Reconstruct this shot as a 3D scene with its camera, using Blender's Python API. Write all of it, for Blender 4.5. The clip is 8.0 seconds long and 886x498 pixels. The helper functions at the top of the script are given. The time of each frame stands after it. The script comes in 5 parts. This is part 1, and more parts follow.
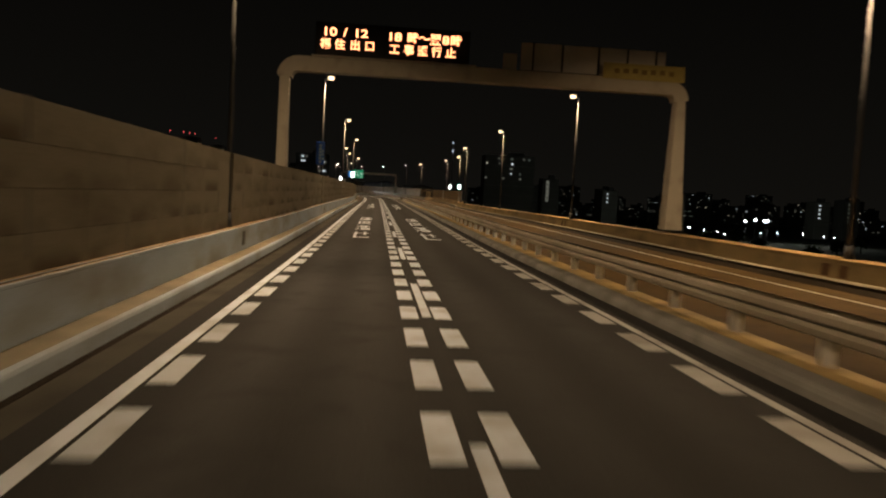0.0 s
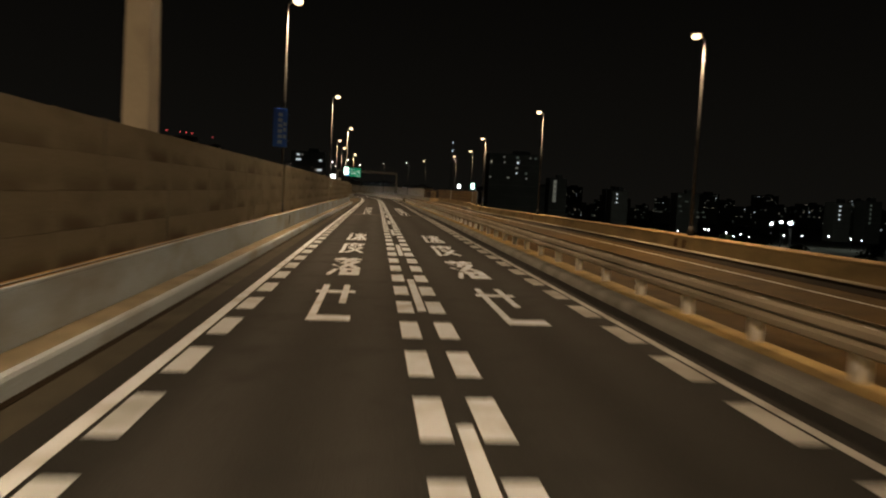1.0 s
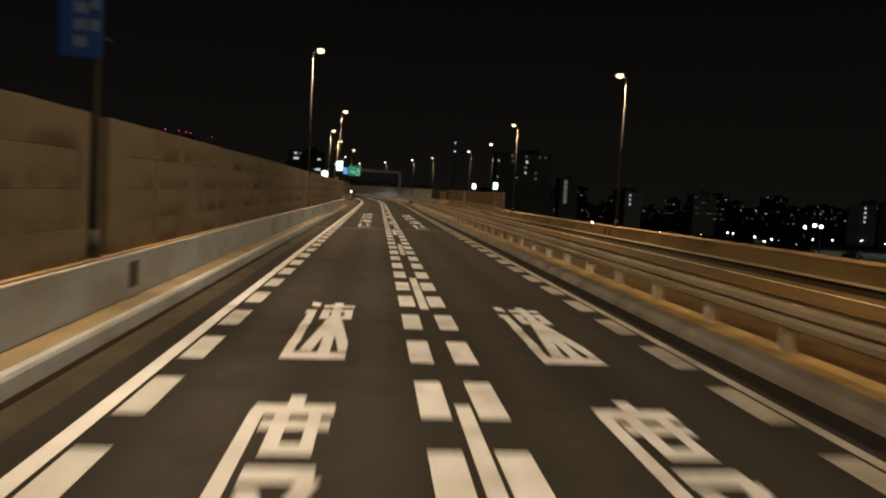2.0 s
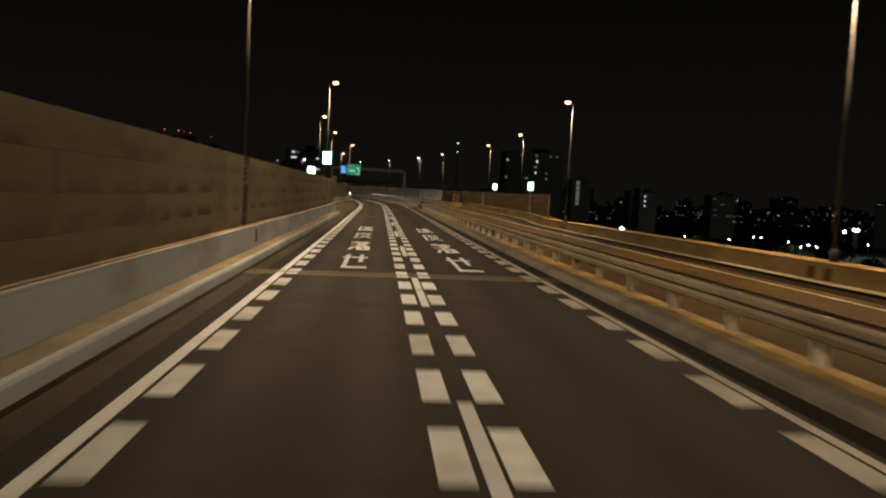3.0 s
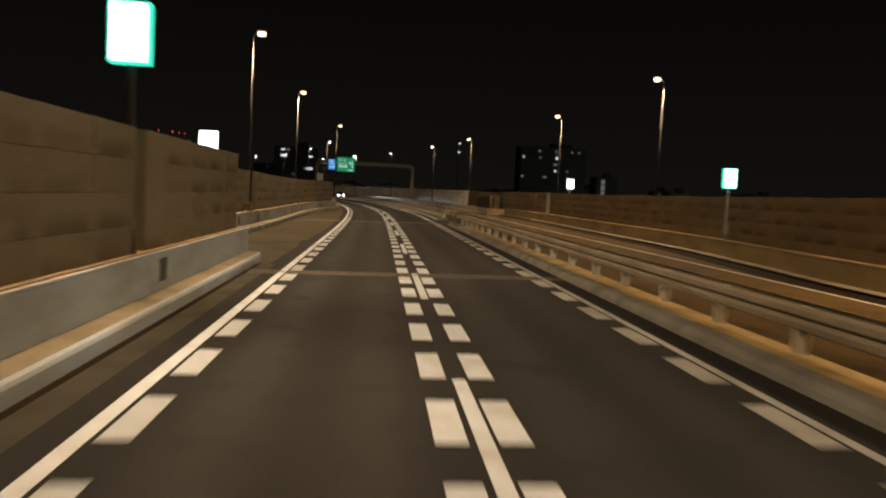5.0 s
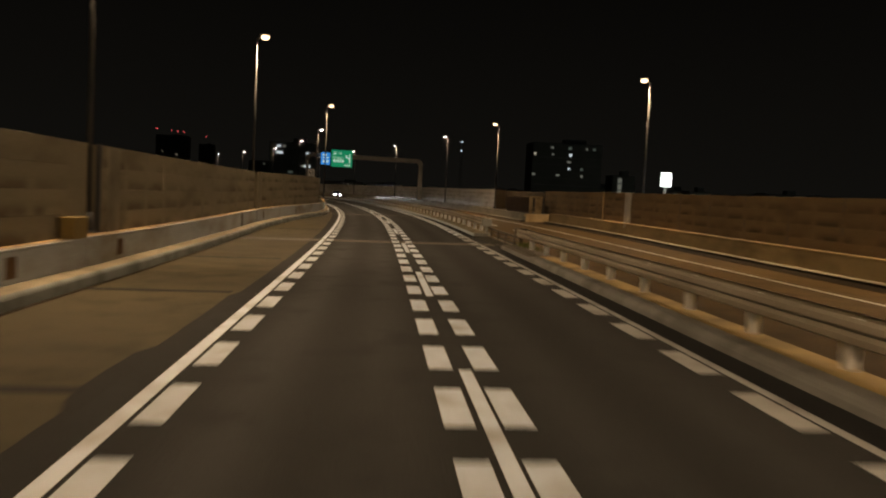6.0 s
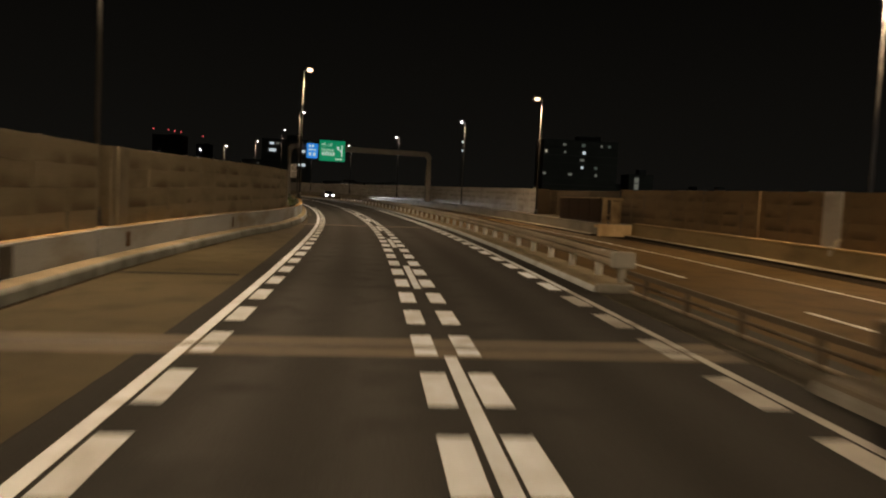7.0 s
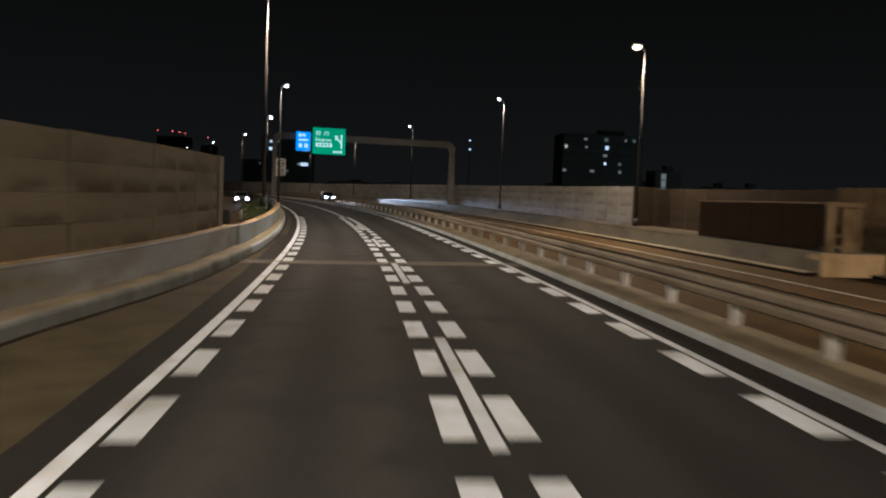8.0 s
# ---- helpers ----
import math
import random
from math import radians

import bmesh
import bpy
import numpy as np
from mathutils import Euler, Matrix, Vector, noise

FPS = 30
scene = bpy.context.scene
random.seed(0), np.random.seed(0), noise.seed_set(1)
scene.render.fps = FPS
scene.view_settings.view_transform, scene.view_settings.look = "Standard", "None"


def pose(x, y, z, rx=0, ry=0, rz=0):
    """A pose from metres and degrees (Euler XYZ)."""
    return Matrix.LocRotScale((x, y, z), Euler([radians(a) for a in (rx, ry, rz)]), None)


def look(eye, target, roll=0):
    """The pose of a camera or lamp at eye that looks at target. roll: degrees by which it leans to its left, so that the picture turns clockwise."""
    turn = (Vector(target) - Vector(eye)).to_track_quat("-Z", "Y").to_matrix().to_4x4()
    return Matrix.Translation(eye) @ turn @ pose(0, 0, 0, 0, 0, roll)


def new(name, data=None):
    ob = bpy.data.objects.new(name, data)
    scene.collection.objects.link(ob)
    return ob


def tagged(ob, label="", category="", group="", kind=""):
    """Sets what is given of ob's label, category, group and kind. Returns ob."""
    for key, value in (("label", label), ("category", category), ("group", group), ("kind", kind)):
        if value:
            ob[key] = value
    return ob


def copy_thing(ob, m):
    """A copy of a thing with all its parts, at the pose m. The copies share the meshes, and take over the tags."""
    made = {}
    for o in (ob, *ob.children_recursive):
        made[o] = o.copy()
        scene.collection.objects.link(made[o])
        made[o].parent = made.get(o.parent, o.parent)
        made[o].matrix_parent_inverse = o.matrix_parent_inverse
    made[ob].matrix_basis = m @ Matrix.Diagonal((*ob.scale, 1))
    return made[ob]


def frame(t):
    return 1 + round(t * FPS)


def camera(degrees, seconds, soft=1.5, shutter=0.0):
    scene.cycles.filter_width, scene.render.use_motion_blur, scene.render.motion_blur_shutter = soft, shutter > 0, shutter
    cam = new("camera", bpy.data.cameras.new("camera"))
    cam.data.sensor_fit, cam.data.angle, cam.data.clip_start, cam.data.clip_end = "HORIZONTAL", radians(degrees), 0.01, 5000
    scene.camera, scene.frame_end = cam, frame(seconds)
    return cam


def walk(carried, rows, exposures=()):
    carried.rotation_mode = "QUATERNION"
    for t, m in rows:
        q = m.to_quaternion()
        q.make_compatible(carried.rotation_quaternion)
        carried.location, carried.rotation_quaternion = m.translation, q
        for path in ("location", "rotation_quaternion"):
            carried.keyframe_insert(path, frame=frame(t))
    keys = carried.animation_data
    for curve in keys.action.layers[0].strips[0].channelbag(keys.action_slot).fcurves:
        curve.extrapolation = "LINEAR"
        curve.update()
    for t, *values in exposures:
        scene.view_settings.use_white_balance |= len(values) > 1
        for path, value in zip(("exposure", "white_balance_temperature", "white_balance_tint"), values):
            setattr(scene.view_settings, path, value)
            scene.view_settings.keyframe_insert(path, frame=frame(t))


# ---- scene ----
cam = camera(58.0, 8.0, soft=2.1, shutter=0.36)
# seconds, eye, a point looked at, lean
PATH = [
    (0, (-1.015, -0.305, 2.215), (7.51, 99.12, -4.29), 3.07),
    (0.5, (-0.979, 12.136, 2.277), (7.66, 111.55, -4.28), 2.99),
    (1, (-0.986, 24.784, 2.276), (7.66, 124.20, -4.21), 3.05),
    (1.5, (-0.994, 37.453, 2.305), (7.61, 136.87, -4.14), 3.08),
    (3, (-1.059, 74.984, 2.563), (7.20, 174.44, -3.78), 3.17),
    (3.5, (-1.046, 87.646, 2.591), (7.24, 187.11, -3.65), 3.18),
    (4, (-1.005, 100.313, 2.612), (7.24, 199.78, -3.58), 2.93),
    (4.5, (-1.016, 113.006, 2.647), (7.22, 212.48, -3.51), 2.86),
    (6, (-1.195, 150.981, 2.871), (6.82, 250.46, -3.42), 2.87),
    (6.5, (-1.168, 163.638, 2.884), (6.87, 263.11, -3.44), 2.98),
    (7, (-1.145, 176.347, 2.910), (6.88, 275.83, -3.32), 2.85),
    (7.5, (-1.250, 187.917, 3.043), (6.63, 287.41, -3.17), 2.50),
    (8, (-1.582, 200.614, 3.150), (5.528, 300.36, -3.220), 2.25),
]
walk(cam, [(t, look(eye, aim, lean)) for t, eye, aim, lean in PATH],
     exposures=[(0.0, -0.04, 6500, 10), (0.5, -0.12, 6500, 10), (1.0, -0.08, 6500, 10), (1.5, 0.03, 6500, 10), (3.0, 0.05, 6500, 10), (4.0, 0.0, 6500, 10), (4.5, 0.17, 6500, 10), (6.0, 0.0, 6500, 10),
                (7.0, 0.05, 6450, 10), (7.5, 0.2, 6200, 10), (7.75, 0.34, 5750, 10), (8.0, 0.52, 5050, 10)])

# ---------------- night sky ----------------
world = bpy.data.worlds.new("night")
scene.world = world
world.use_nodes = True
wn, wl = world.node_tree.nodes, world.node_tree.links
sky_tc = wn.new("ShaderNodeTexCoord")
sky_xyz = wn.new("ShaderNodeSeparateXYZ")
sky_ramp = wn.new("ShaderNodeValToRGB")
sky_ramp.color_ramp.elements[0].position, sky_ramp.color_ramp.elements[0].color = 0.0, (0.0052, 0.0047, 0.0038, 1)
sky_ramp.color_ramp.elements[1].position, sky_ramp.color_ramp.elements[1].color = 0.35, (0.0012, 0.00102, 0.00078, 1)
wl.new(sky_tc.outputs["Generated"], sky_xyz.inputs[0])
wl.new(sky_xyz.outputs["Z"], sky_ramp.inputs[0])
wl.new(sky_ramp.outputs[0], wn["Background"].inputs["Color"])
wn["Background"].inputs["Strength"].default_value = 1.0
LAMP_WATTS, BEAM_WATTS, LAMP_COLOUR = 3400.0, 3600.0, (1.0, 0.668, 0.367)

# ---------------- the road's line ----------------
S0, S1, DS = -60, 620, 1.0


def bend(s):
    """Curvature: straight, then an easing curve to the left, at last a radius of 476 m."""
    return min(0.0021, max(0.0, (s - 157.5) * 2.5e-5))


LINE, _x, _y, _h = [], 0.0, float(S0), 0.0
for _i in range(int((S1 - S0) / DS) + 1):
    LINE.append((_x, _y, _h))
    _m = _h + 0.5 * DS * bend(S0 + (_i + 0.5) * DS)
    _x, _y, _h = _x - math.sin(_m) * DS, _y + math.cos(_m) * DS, _h + DS * bend(S0 + (_i + 0.5) * DS)
RISE = ((-60, 0), (30, 0), (82, .30), (121, .43), (160, .64), (186, .75), (209, .95), (240, 1.09), (256, 1.25), (270, 1.38), (285, 1.52), (300, 1.68), (316, 1.78), (620, 3.7))
RISE_S, RISE_Z = zip(*RISE)


def height(s):
    """The road's height at s, rounded over 12 m."""
    return float(np.mean(np.interp([s - 6, s - 3, s, s + 3, s + 6], RISE_S, RISE_Z)))


def fall(d):
    """Crossfall: this carriageway leans to the left, the other lies nearly level."""
    return 0.015 * d if d < 5 else 0.075 + 0.003 * (d - 5)


DIP_S, DIP_Z = zip((-60, 0.0), (40, 0.0), (122, -0.17), (148, -0.24), (175, -0.18), (205, -0.10), (240, 0.0), (640, 0.0))


def dip(s, d):
    """The outer edge of the opposite lanes sags beside the bay."""
    return float(np.interp(s, DIP_S, DIP_Z)) * min(1.0, max(0.0, (d - 11.4) / 1.5))


def spot(s, d, z=0.0):
    i = min(max((s - S0) / DS, 0), len(LINE) - 1.001)
    a, f = int(i), i - int(i)
    (x, y, h), (x1, y1, h1) = LINE[a], LINE[a + 1]
    x, y, h = x + (x1 - x) * f, y + (y1 - y) * f, h + (h1 - h) * f
    return Vector((x + d * math.cos(h), y + d * math.sin(h), height(s) + z + dip(s, d)))


def heading(s):
    i = min(max(int((s - S0) / DS), 0), len(LINE) - 1)
    return LINE[i][2]


def upright(s, d, z=0.0, turn=0.0):
    """A pose on the road's line: local x across to the right, local y ahead, z up."""
    return Matrix.Translation(spot(s, d, z)) @ Matrix.Rotation(heading(s) + radians(turn), 4, "Z")


def lying(s, d, z=0.0):
    """The same, tilted with the crossfall and the rise of the road."""
    p, h = spot(s, d, fall(d) + z), heading(s)
    ahead = Vector((-math.sin(h), math.cos(h), (height(s + 2) - height(s - 2)) / 4)).normalized()
    across = Vector((math.cos(h), math.sin(h), fall(d + 0.3) - fall(d - 0.3) if d < 4.5 else 0.0))
    across.z = 0.015 if d < 4.7 else 0.003
    across = (across - ahead * across.dot(ahead)).normalized()
    up = across.cross(ahead)
    m = Matrix((across, ahead, up)).transposed().to_4x4()
    m.translation = p
    return m


# ---------------- materials ----------------
def mat(name, col, rough=0.8, metal=0.0, vary=0.25, scale=0.6, fine=40.0, bump=0.15, each=0.0, stretch=(1, 1, 1), dirt=None, dirt_at=0.6, spec=0.3, foot_stain=None, tracks=0.0):
    m = bpy.data.materials.new(name)
    m.use_nodes = True
    n, l = m.node_tree.nodes, m.node_tree.links
    b = n["Principled BSDF"]
    b.inputs["Metallic"].default_value = metal
    b.inputs["Specular IOR Level"].default_value = spec
    geo = n.new("ShaderNodeNewGeometry")
    mp = n.new("ShaderNodeMapping")
    mp.inputs["Scale"].default_value = stretch
    l.new(geo.outputs["Position"], mp.inputs[0])
    big, small = n.new("ShaderNodeTexNoise"), n.new("ShaderNodeTexNoise")
    big.inputs["Scale"].default_value, big.inputs["Detail"].default_value, big.inputs["Roughness"].default_value = scale, 5, 0.6
    small.inputs["Scale"].default_value, small.inputs["Detail"].default_value = fine, 3
    for t in (big, small):
        l.new(mp.outputs[0], t.inputs["Vector"])
    add = n.new("ShaderNodeMath")
    add.operation = "MULTIPLY_ADD"
    add.inputs[1].default_value = 0.6
    l.new(big.outputs["Fac"], add.inputs[0])
    half = n.new("ShaderNodeMath")
    half.operation = "MULTIPLY"
    half.inputs[1].default_value = 0.4
    l.new(small.outputs["Fac"], half.inputs[0])
    l.new(half.outputs[0], add.inputs[2])
    ramp = n.new("ShaderNodeMapRange")
    ramp.inputs["From Min"].default_value, ramp.inputs["From Max"].default_value = 0.28, 0.72
    ramp.inputs["To Min"].default_value, ramp.inputs["To Max"].default_value = 1 - vary, 1 + vary
    l.new(add.outputs[0], ramp.inputs["Value"])
    fac = ramp.outputs[0]
    if each:
        info = n.new("ShaderNodeObjectInfo")
        er = n.new("ShaderNodeMapRange")
        er.inputs["To Min"].default_value, er.inputs["To Max"].default_value = 1 - each, 1 + each
        l.new(info.outputs["Random"], er.inputs["Value"])
        mul = n.new("ShaderNodeMath")
        mul.operation = "MULTIPLY"
        l.new(fac, mul.inputs[0])
        l.new(er.outputs[0], mul.inputs[1])
        fac = mul.outputs[0]
    if tracks:
        # paler wheel paths and a darker middle in each lane; the map's u is the distance from the centre line
        uvn = n.new("ShaderNodeUVMap")
        uvn.uv_map = "lane"
        ux = n.new("ShaderNodeSeparateXYZ")
        l.new(uvn.outputs[0], ux.inputs[0])
        chain = ux.outputs["X"]
        for op, v in (("ABSOLUTE", 0.0), ("MINIMUM", 3.2), ("SUBTRACT", 1.03), ("MULTIPLY", 2 * math.pi / 1.5), ("COSINE", 0.0), ("MULTIPLY", tracks)):
            k = n.new("ShaderNodeMath")
            k.operation = op
            l.new(chain, k.inputs[0])
            k.inputs[1].default_value = v
            chain = k.outputs[0]
        worn = n.new("ShaderNodeMath")
        worn.operation = "MULTIPLY_ADD"
        l.new(chain, worn.inputs[0])
        l.new(big.outputs["Fac"], worn.inputs[1])
        l.new(fac, worn.inputs[2])
        # headlight put into the colour: left lane paler than the right one and edges
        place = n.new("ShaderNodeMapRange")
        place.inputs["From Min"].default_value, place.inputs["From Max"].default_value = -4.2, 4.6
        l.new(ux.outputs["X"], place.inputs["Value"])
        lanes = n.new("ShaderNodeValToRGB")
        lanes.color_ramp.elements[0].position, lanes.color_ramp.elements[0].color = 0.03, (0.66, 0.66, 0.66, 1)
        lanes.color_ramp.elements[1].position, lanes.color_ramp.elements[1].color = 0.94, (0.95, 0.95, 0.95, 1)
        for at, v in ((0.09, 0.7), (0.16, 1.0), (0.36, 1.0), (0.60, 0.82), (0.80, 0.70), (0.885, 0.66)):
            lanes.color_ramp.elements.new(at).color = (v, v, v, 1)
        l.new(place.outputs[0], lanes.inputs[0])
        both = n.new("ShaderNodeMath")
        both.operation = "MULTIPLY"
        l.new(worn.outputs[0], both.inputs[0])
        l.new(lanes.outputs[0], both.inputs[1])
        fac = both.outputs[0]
    hsv = n.new("ShaderNodeHueSaturation")
    hsv.inputs["Color"].default_value = (*col, 1)
    l.new(fac, hsv.inputs["Value"])
    out = hsv.outputs[0]
    if dirt:
        dn = n.new("ShaderNodeTexNoise")
        dm = n.new("ShaderNodeMapping")
        dm.inputs["Scale"].default_value = (0.8, 0.8 * (stretch[1] if stretch[1] > 0.2 else 1.0), 0.7)
        l.new(geo.outputs["Position"], dm.inputs[0])
        l.new(dm.outputs[0], dn.inputs["Vector"])
        dn.inputs["Scale"].default_value, dn.inputs["Detail"].default_value = 1.3, 6
        dr = n.new("ShaderNodeMapRange")
        dr.inputs["From Min"].default_value, dr.inputs["From Max"].default_value = dirt_at - 0.14, dirt_at + 0.12
        l.new(dn.outputs["Fac"], dr.inputs["Value"])
        mx = n.new("ShaderNodeMix")
        mx.data_type = "RGBA"
        l.new(dr.outputs[0], mx.inputs["Factor"])
        l.new(out, mx.inputs["A"])
        mx.inputs["B"].default_value = (*dirt, 1)
        out = mx.outputs["Result"]
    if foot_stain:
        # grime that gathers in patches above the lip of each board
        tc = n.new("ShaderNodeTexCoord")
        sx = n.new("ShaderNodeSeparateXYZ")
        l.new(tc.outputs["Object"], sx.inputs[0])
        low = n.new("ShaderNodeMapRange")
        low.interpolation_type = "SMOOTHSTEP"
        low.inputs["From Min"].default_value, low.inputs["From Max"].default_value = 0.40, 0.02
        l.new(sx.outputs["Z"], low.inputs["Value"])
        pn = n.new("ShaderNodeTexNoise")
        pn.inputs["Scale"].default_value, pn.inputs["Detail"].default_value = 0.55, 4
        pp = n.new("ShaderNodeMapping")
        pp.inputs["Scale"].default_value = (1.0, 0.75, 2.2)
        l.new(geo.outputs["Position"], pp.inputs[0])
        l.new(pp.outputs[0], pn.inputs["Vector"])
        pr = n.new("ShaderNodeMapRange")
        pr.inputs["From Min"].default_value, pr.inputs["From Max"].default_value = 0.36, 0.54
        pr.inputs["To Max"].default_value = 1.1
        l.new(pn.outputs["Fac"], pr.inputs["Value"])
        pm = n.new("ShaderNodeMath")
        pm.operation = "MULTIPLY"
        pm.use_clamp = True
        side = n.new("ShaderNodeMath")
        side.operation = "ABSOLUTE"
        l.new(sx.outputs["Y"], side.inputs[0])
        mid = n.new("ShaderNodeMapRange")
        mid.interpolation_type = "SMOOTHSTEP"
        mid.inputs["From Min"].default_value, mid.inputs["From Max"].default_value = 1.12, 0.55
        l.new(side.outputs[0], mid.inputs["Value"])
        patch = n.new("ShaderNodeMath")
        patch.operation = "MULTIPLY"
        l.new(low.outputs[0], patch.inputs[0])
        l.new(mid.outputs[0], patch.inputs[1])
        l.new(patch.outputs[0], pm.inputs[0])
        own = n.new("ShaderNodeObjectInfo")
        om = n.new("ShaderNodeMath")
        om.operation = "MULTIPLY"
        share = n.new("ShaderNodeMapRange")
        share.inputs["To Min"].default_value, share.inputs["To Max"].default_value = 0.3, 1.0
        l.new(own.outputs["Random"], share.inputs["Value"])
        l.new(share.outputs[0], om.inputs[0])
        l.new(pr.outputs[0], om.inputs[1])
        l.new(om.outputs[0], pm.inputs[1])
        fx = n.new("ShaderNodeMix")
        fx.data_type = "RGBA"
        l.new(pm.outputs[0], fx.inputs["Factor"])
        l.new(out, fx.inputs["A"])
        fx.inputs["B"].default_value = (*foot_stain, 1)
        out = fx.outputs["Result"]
    l.new(out, b.inputs["Base Color"])
    rr = n.new("ShaderNodeMapRange")
    rr.inputs["To Min"].default_value, rr.inputs["To Max"].default_value = max(0.03, rough - 0.12), min(1, rough + 0.12)
    l.new(big.outputs["Fac"], rr.inputs["Value"])
    l.new(rr.outputs[0], b.inputs["Roughness"])
    if bump:
        bp = n.new("ShaderNodeBump")
        bp.inputs["Strength"].default_value, bp.inputs["Distance"].default_value = bump, 0.01
        l.new(small.outputs["Fac"], bp.inputs["Height"])
        l.new(bp.outputs[0], b.inputs["Normal"])
    return m


def glow(name, col, strength):
    m = bpy.data.materials.new(name)
    m.use_nodes = True
    b = m.node_tree.nodes["Principled BSDF"]
    b.inputs["Base Color"].default_value = (*[min(0.9, c) for c in col], 1)
    b.inputs["Emission Color"].default_value = (*col, 1)
    b.inputs["Emission Strength"].default_value = strength
    return m


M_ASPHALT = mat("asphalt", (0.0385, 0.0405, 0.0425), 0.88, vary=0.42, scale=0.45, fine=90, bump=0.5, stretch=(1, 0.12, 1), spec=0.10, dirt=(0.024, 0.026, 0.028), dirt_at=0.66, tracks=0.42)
M_ASPHALT_EDGE = mat("dark_asphalt", (0.021, 0.0215, 0.022), 0.9, vary=0.4, scale=0.6, fine=90, bump=0.5, stretch=(1, 0.3, 1), spec=0.10)
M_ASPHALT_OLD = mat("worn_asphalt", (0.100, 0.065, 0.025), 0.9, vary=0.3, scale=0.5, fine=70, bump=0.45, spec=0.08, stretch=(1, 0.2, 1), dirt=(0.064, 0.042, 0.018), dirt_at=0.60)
M_BAY = mat("lay_by_concrete", (0.074, 0.064, 0.038), 0.9, vary=0.28, scale=0.45, fine=60, bump=0.3, spec=0.12, dirt=(0.048, 0.041, 0.024), dirt_at=0.6)
M_GUTTER = mat("gutter_concrete", (0.057, 0.054, 0.043), 0.9, vary=0.35, scale=0.8, fine=50, bump=0.3, spec=0.12, dirt=(0.036, 0.034, 0.027), dirt_at=0.57)
M_PAINT = mat("road_paint", (0.64, 0.735, 0.865), 0.65, vary=0.2, scale=3.0, fine=60, bump=0.25, each=0.08, dirt=(0.33, 0.35, 0.37), dirt_at=0.66)
# Side paints are dimmed by colour, for markings outside the headlights.
M_PAINT_SIDE = mat("dim_side_paint", (0.52, 0.60, 0.70), 0.65, vary=0.2, scale=3.0, fine=60, bump=0.25, each=0.07, dirt=(0.27, 0.30, 0.32), dirt_at=0.64)
M_PAINT_DIM = mat("dim_line_paint", (0.34, 0.36, 0.375), 0.7, vary=0.22, scale=2.0, fine=60, bump=0.25, each=0.08, dirt=(0.18, 0.18, 0.17), dirt_at=0.60)
M_PAINT_THIN = mat("worn_road_paint", (0.74, 0.73, 0.70), 0.7, vary=0.15, scale=2.0, fine=50, bump=0.2, dirt=(0.25, 0.23, 0.2), dirt_at=0.66)
M_JOINT = mat("joint_concrete", (0.115, 0.10, 0.078), 0.85, vary=0.3, scale=1.2, fine=40, bump=0.3, dirt=(0.08, 0.075, 0.065), dirt_at=0.6)
M_STEEL_DARK = mat("joint_steel", (0.07, 0.068, 0.065), 0.55, metal=0.6, vary=0.3)
# Parapet faces are cooled in colour for headlight, their tops warmed for lamplight.
M_PARAPET = mat("headlit_parapet", (0.46, 0.56, 0.66), 0.8, vary=0.22, scale=0.6, fine=30, bump=0.15, stretch=(1, 0.3, 1), dirt=(0.31, 0.31, 0.29), dirt_at=0.62)
M_COPING = mat("lamplit_stained_coping", (0.40, 0.28, 0.125), 0.85, vary=0.32, scale=0.9, fine=30, bump=0.25, dirt=(0.16, 0.10, 0.045), dirt_at=0.58)
M_KERB_MEDIAN = mat("median_kerb_concrete", (0.215, 0.22, 0.215), 0.85, vary=0.25, scale=0.9, fine=40, bump=0.25, dirt=(0.12, 0.12, 0.11), dirt_at=0.58)
# The median kerb's concrete again, paled in colour for headlight on the curve.
M_KERB_CURVE = mat("headlit_kerb_concrete", (0.46, 0.53, 0.60), 0.8, vary=0.2, scale=0.9, fine=40, bump=0.25, dirt=(0.30, 0.33, 0.36), dirt_at=0.64)
# Kerb tops: dust, and a warm tone in place of lamplight from above.
M_KERB_TOP = mat("lamplit_dusty_kerb_top", (0.245, 0.215, 0.150), 0.9, vary=0.3, scale=0.7, fine=40, bump=0.25, dirt=(0.16, 0.14, 0.095), dirt_at=0.58)
M_MEDIAN_TOP = mat("sandy_median_top", (0.45, 0.33, 0.138), 0.9, vary=0.34, scale=0.7, fine=40, bump=0.25, dirt=(0.22, 0.165, 0.08), dirt_at=0.56)
M_KERB_BAY = mat("bay_kerb_concrete", (0.23, 0.255, 0.255), 0.9, vary=0.25, scale=0.7, fine=40, bump=0.25, dirt=(0.12, 0.13, 0.125), dirt_at=0.58)
M_PARAPET_BAY = mat("weathered_parapet", (0.38, 0.415, 0.46), 0.85, vary=0.24, scale=0.6, fine=30, bump=0.2, stretch=(1, 0.3, 1), dirt=(0.23, 0.21, 0.165), dirt_at=0.60)
M_PILASTER = mat("pale_pilaster", (0.205, 0.186, 0.145), 0.88, vary=0.2, scale=0.7, fine=24, bump=0.2, spec=0.15, dirt=(0.13, 0.115, 0.085), dirt_at=0.6)
M_PARAPET_R = mat("raw_parapet", (0.275, 0.208, 0.103), 0.85, vary=0.24, stretch=(1, 0.3, 1), scale=0.5, fine=30, bump=0.2, dirt=(0.16, 0.12, 0.06), dirt_at=0.6)
M_PARAPET_GREY = mat("grey_parapet", (0.27, 0.255, 0.21), 0.8, vary=0.22, stretch=(1, 0.3, 1), scale=0.5, fine=30, bump=0.2, dirt=(0.16, 0.15, 0.12), dirt_at=0.6)
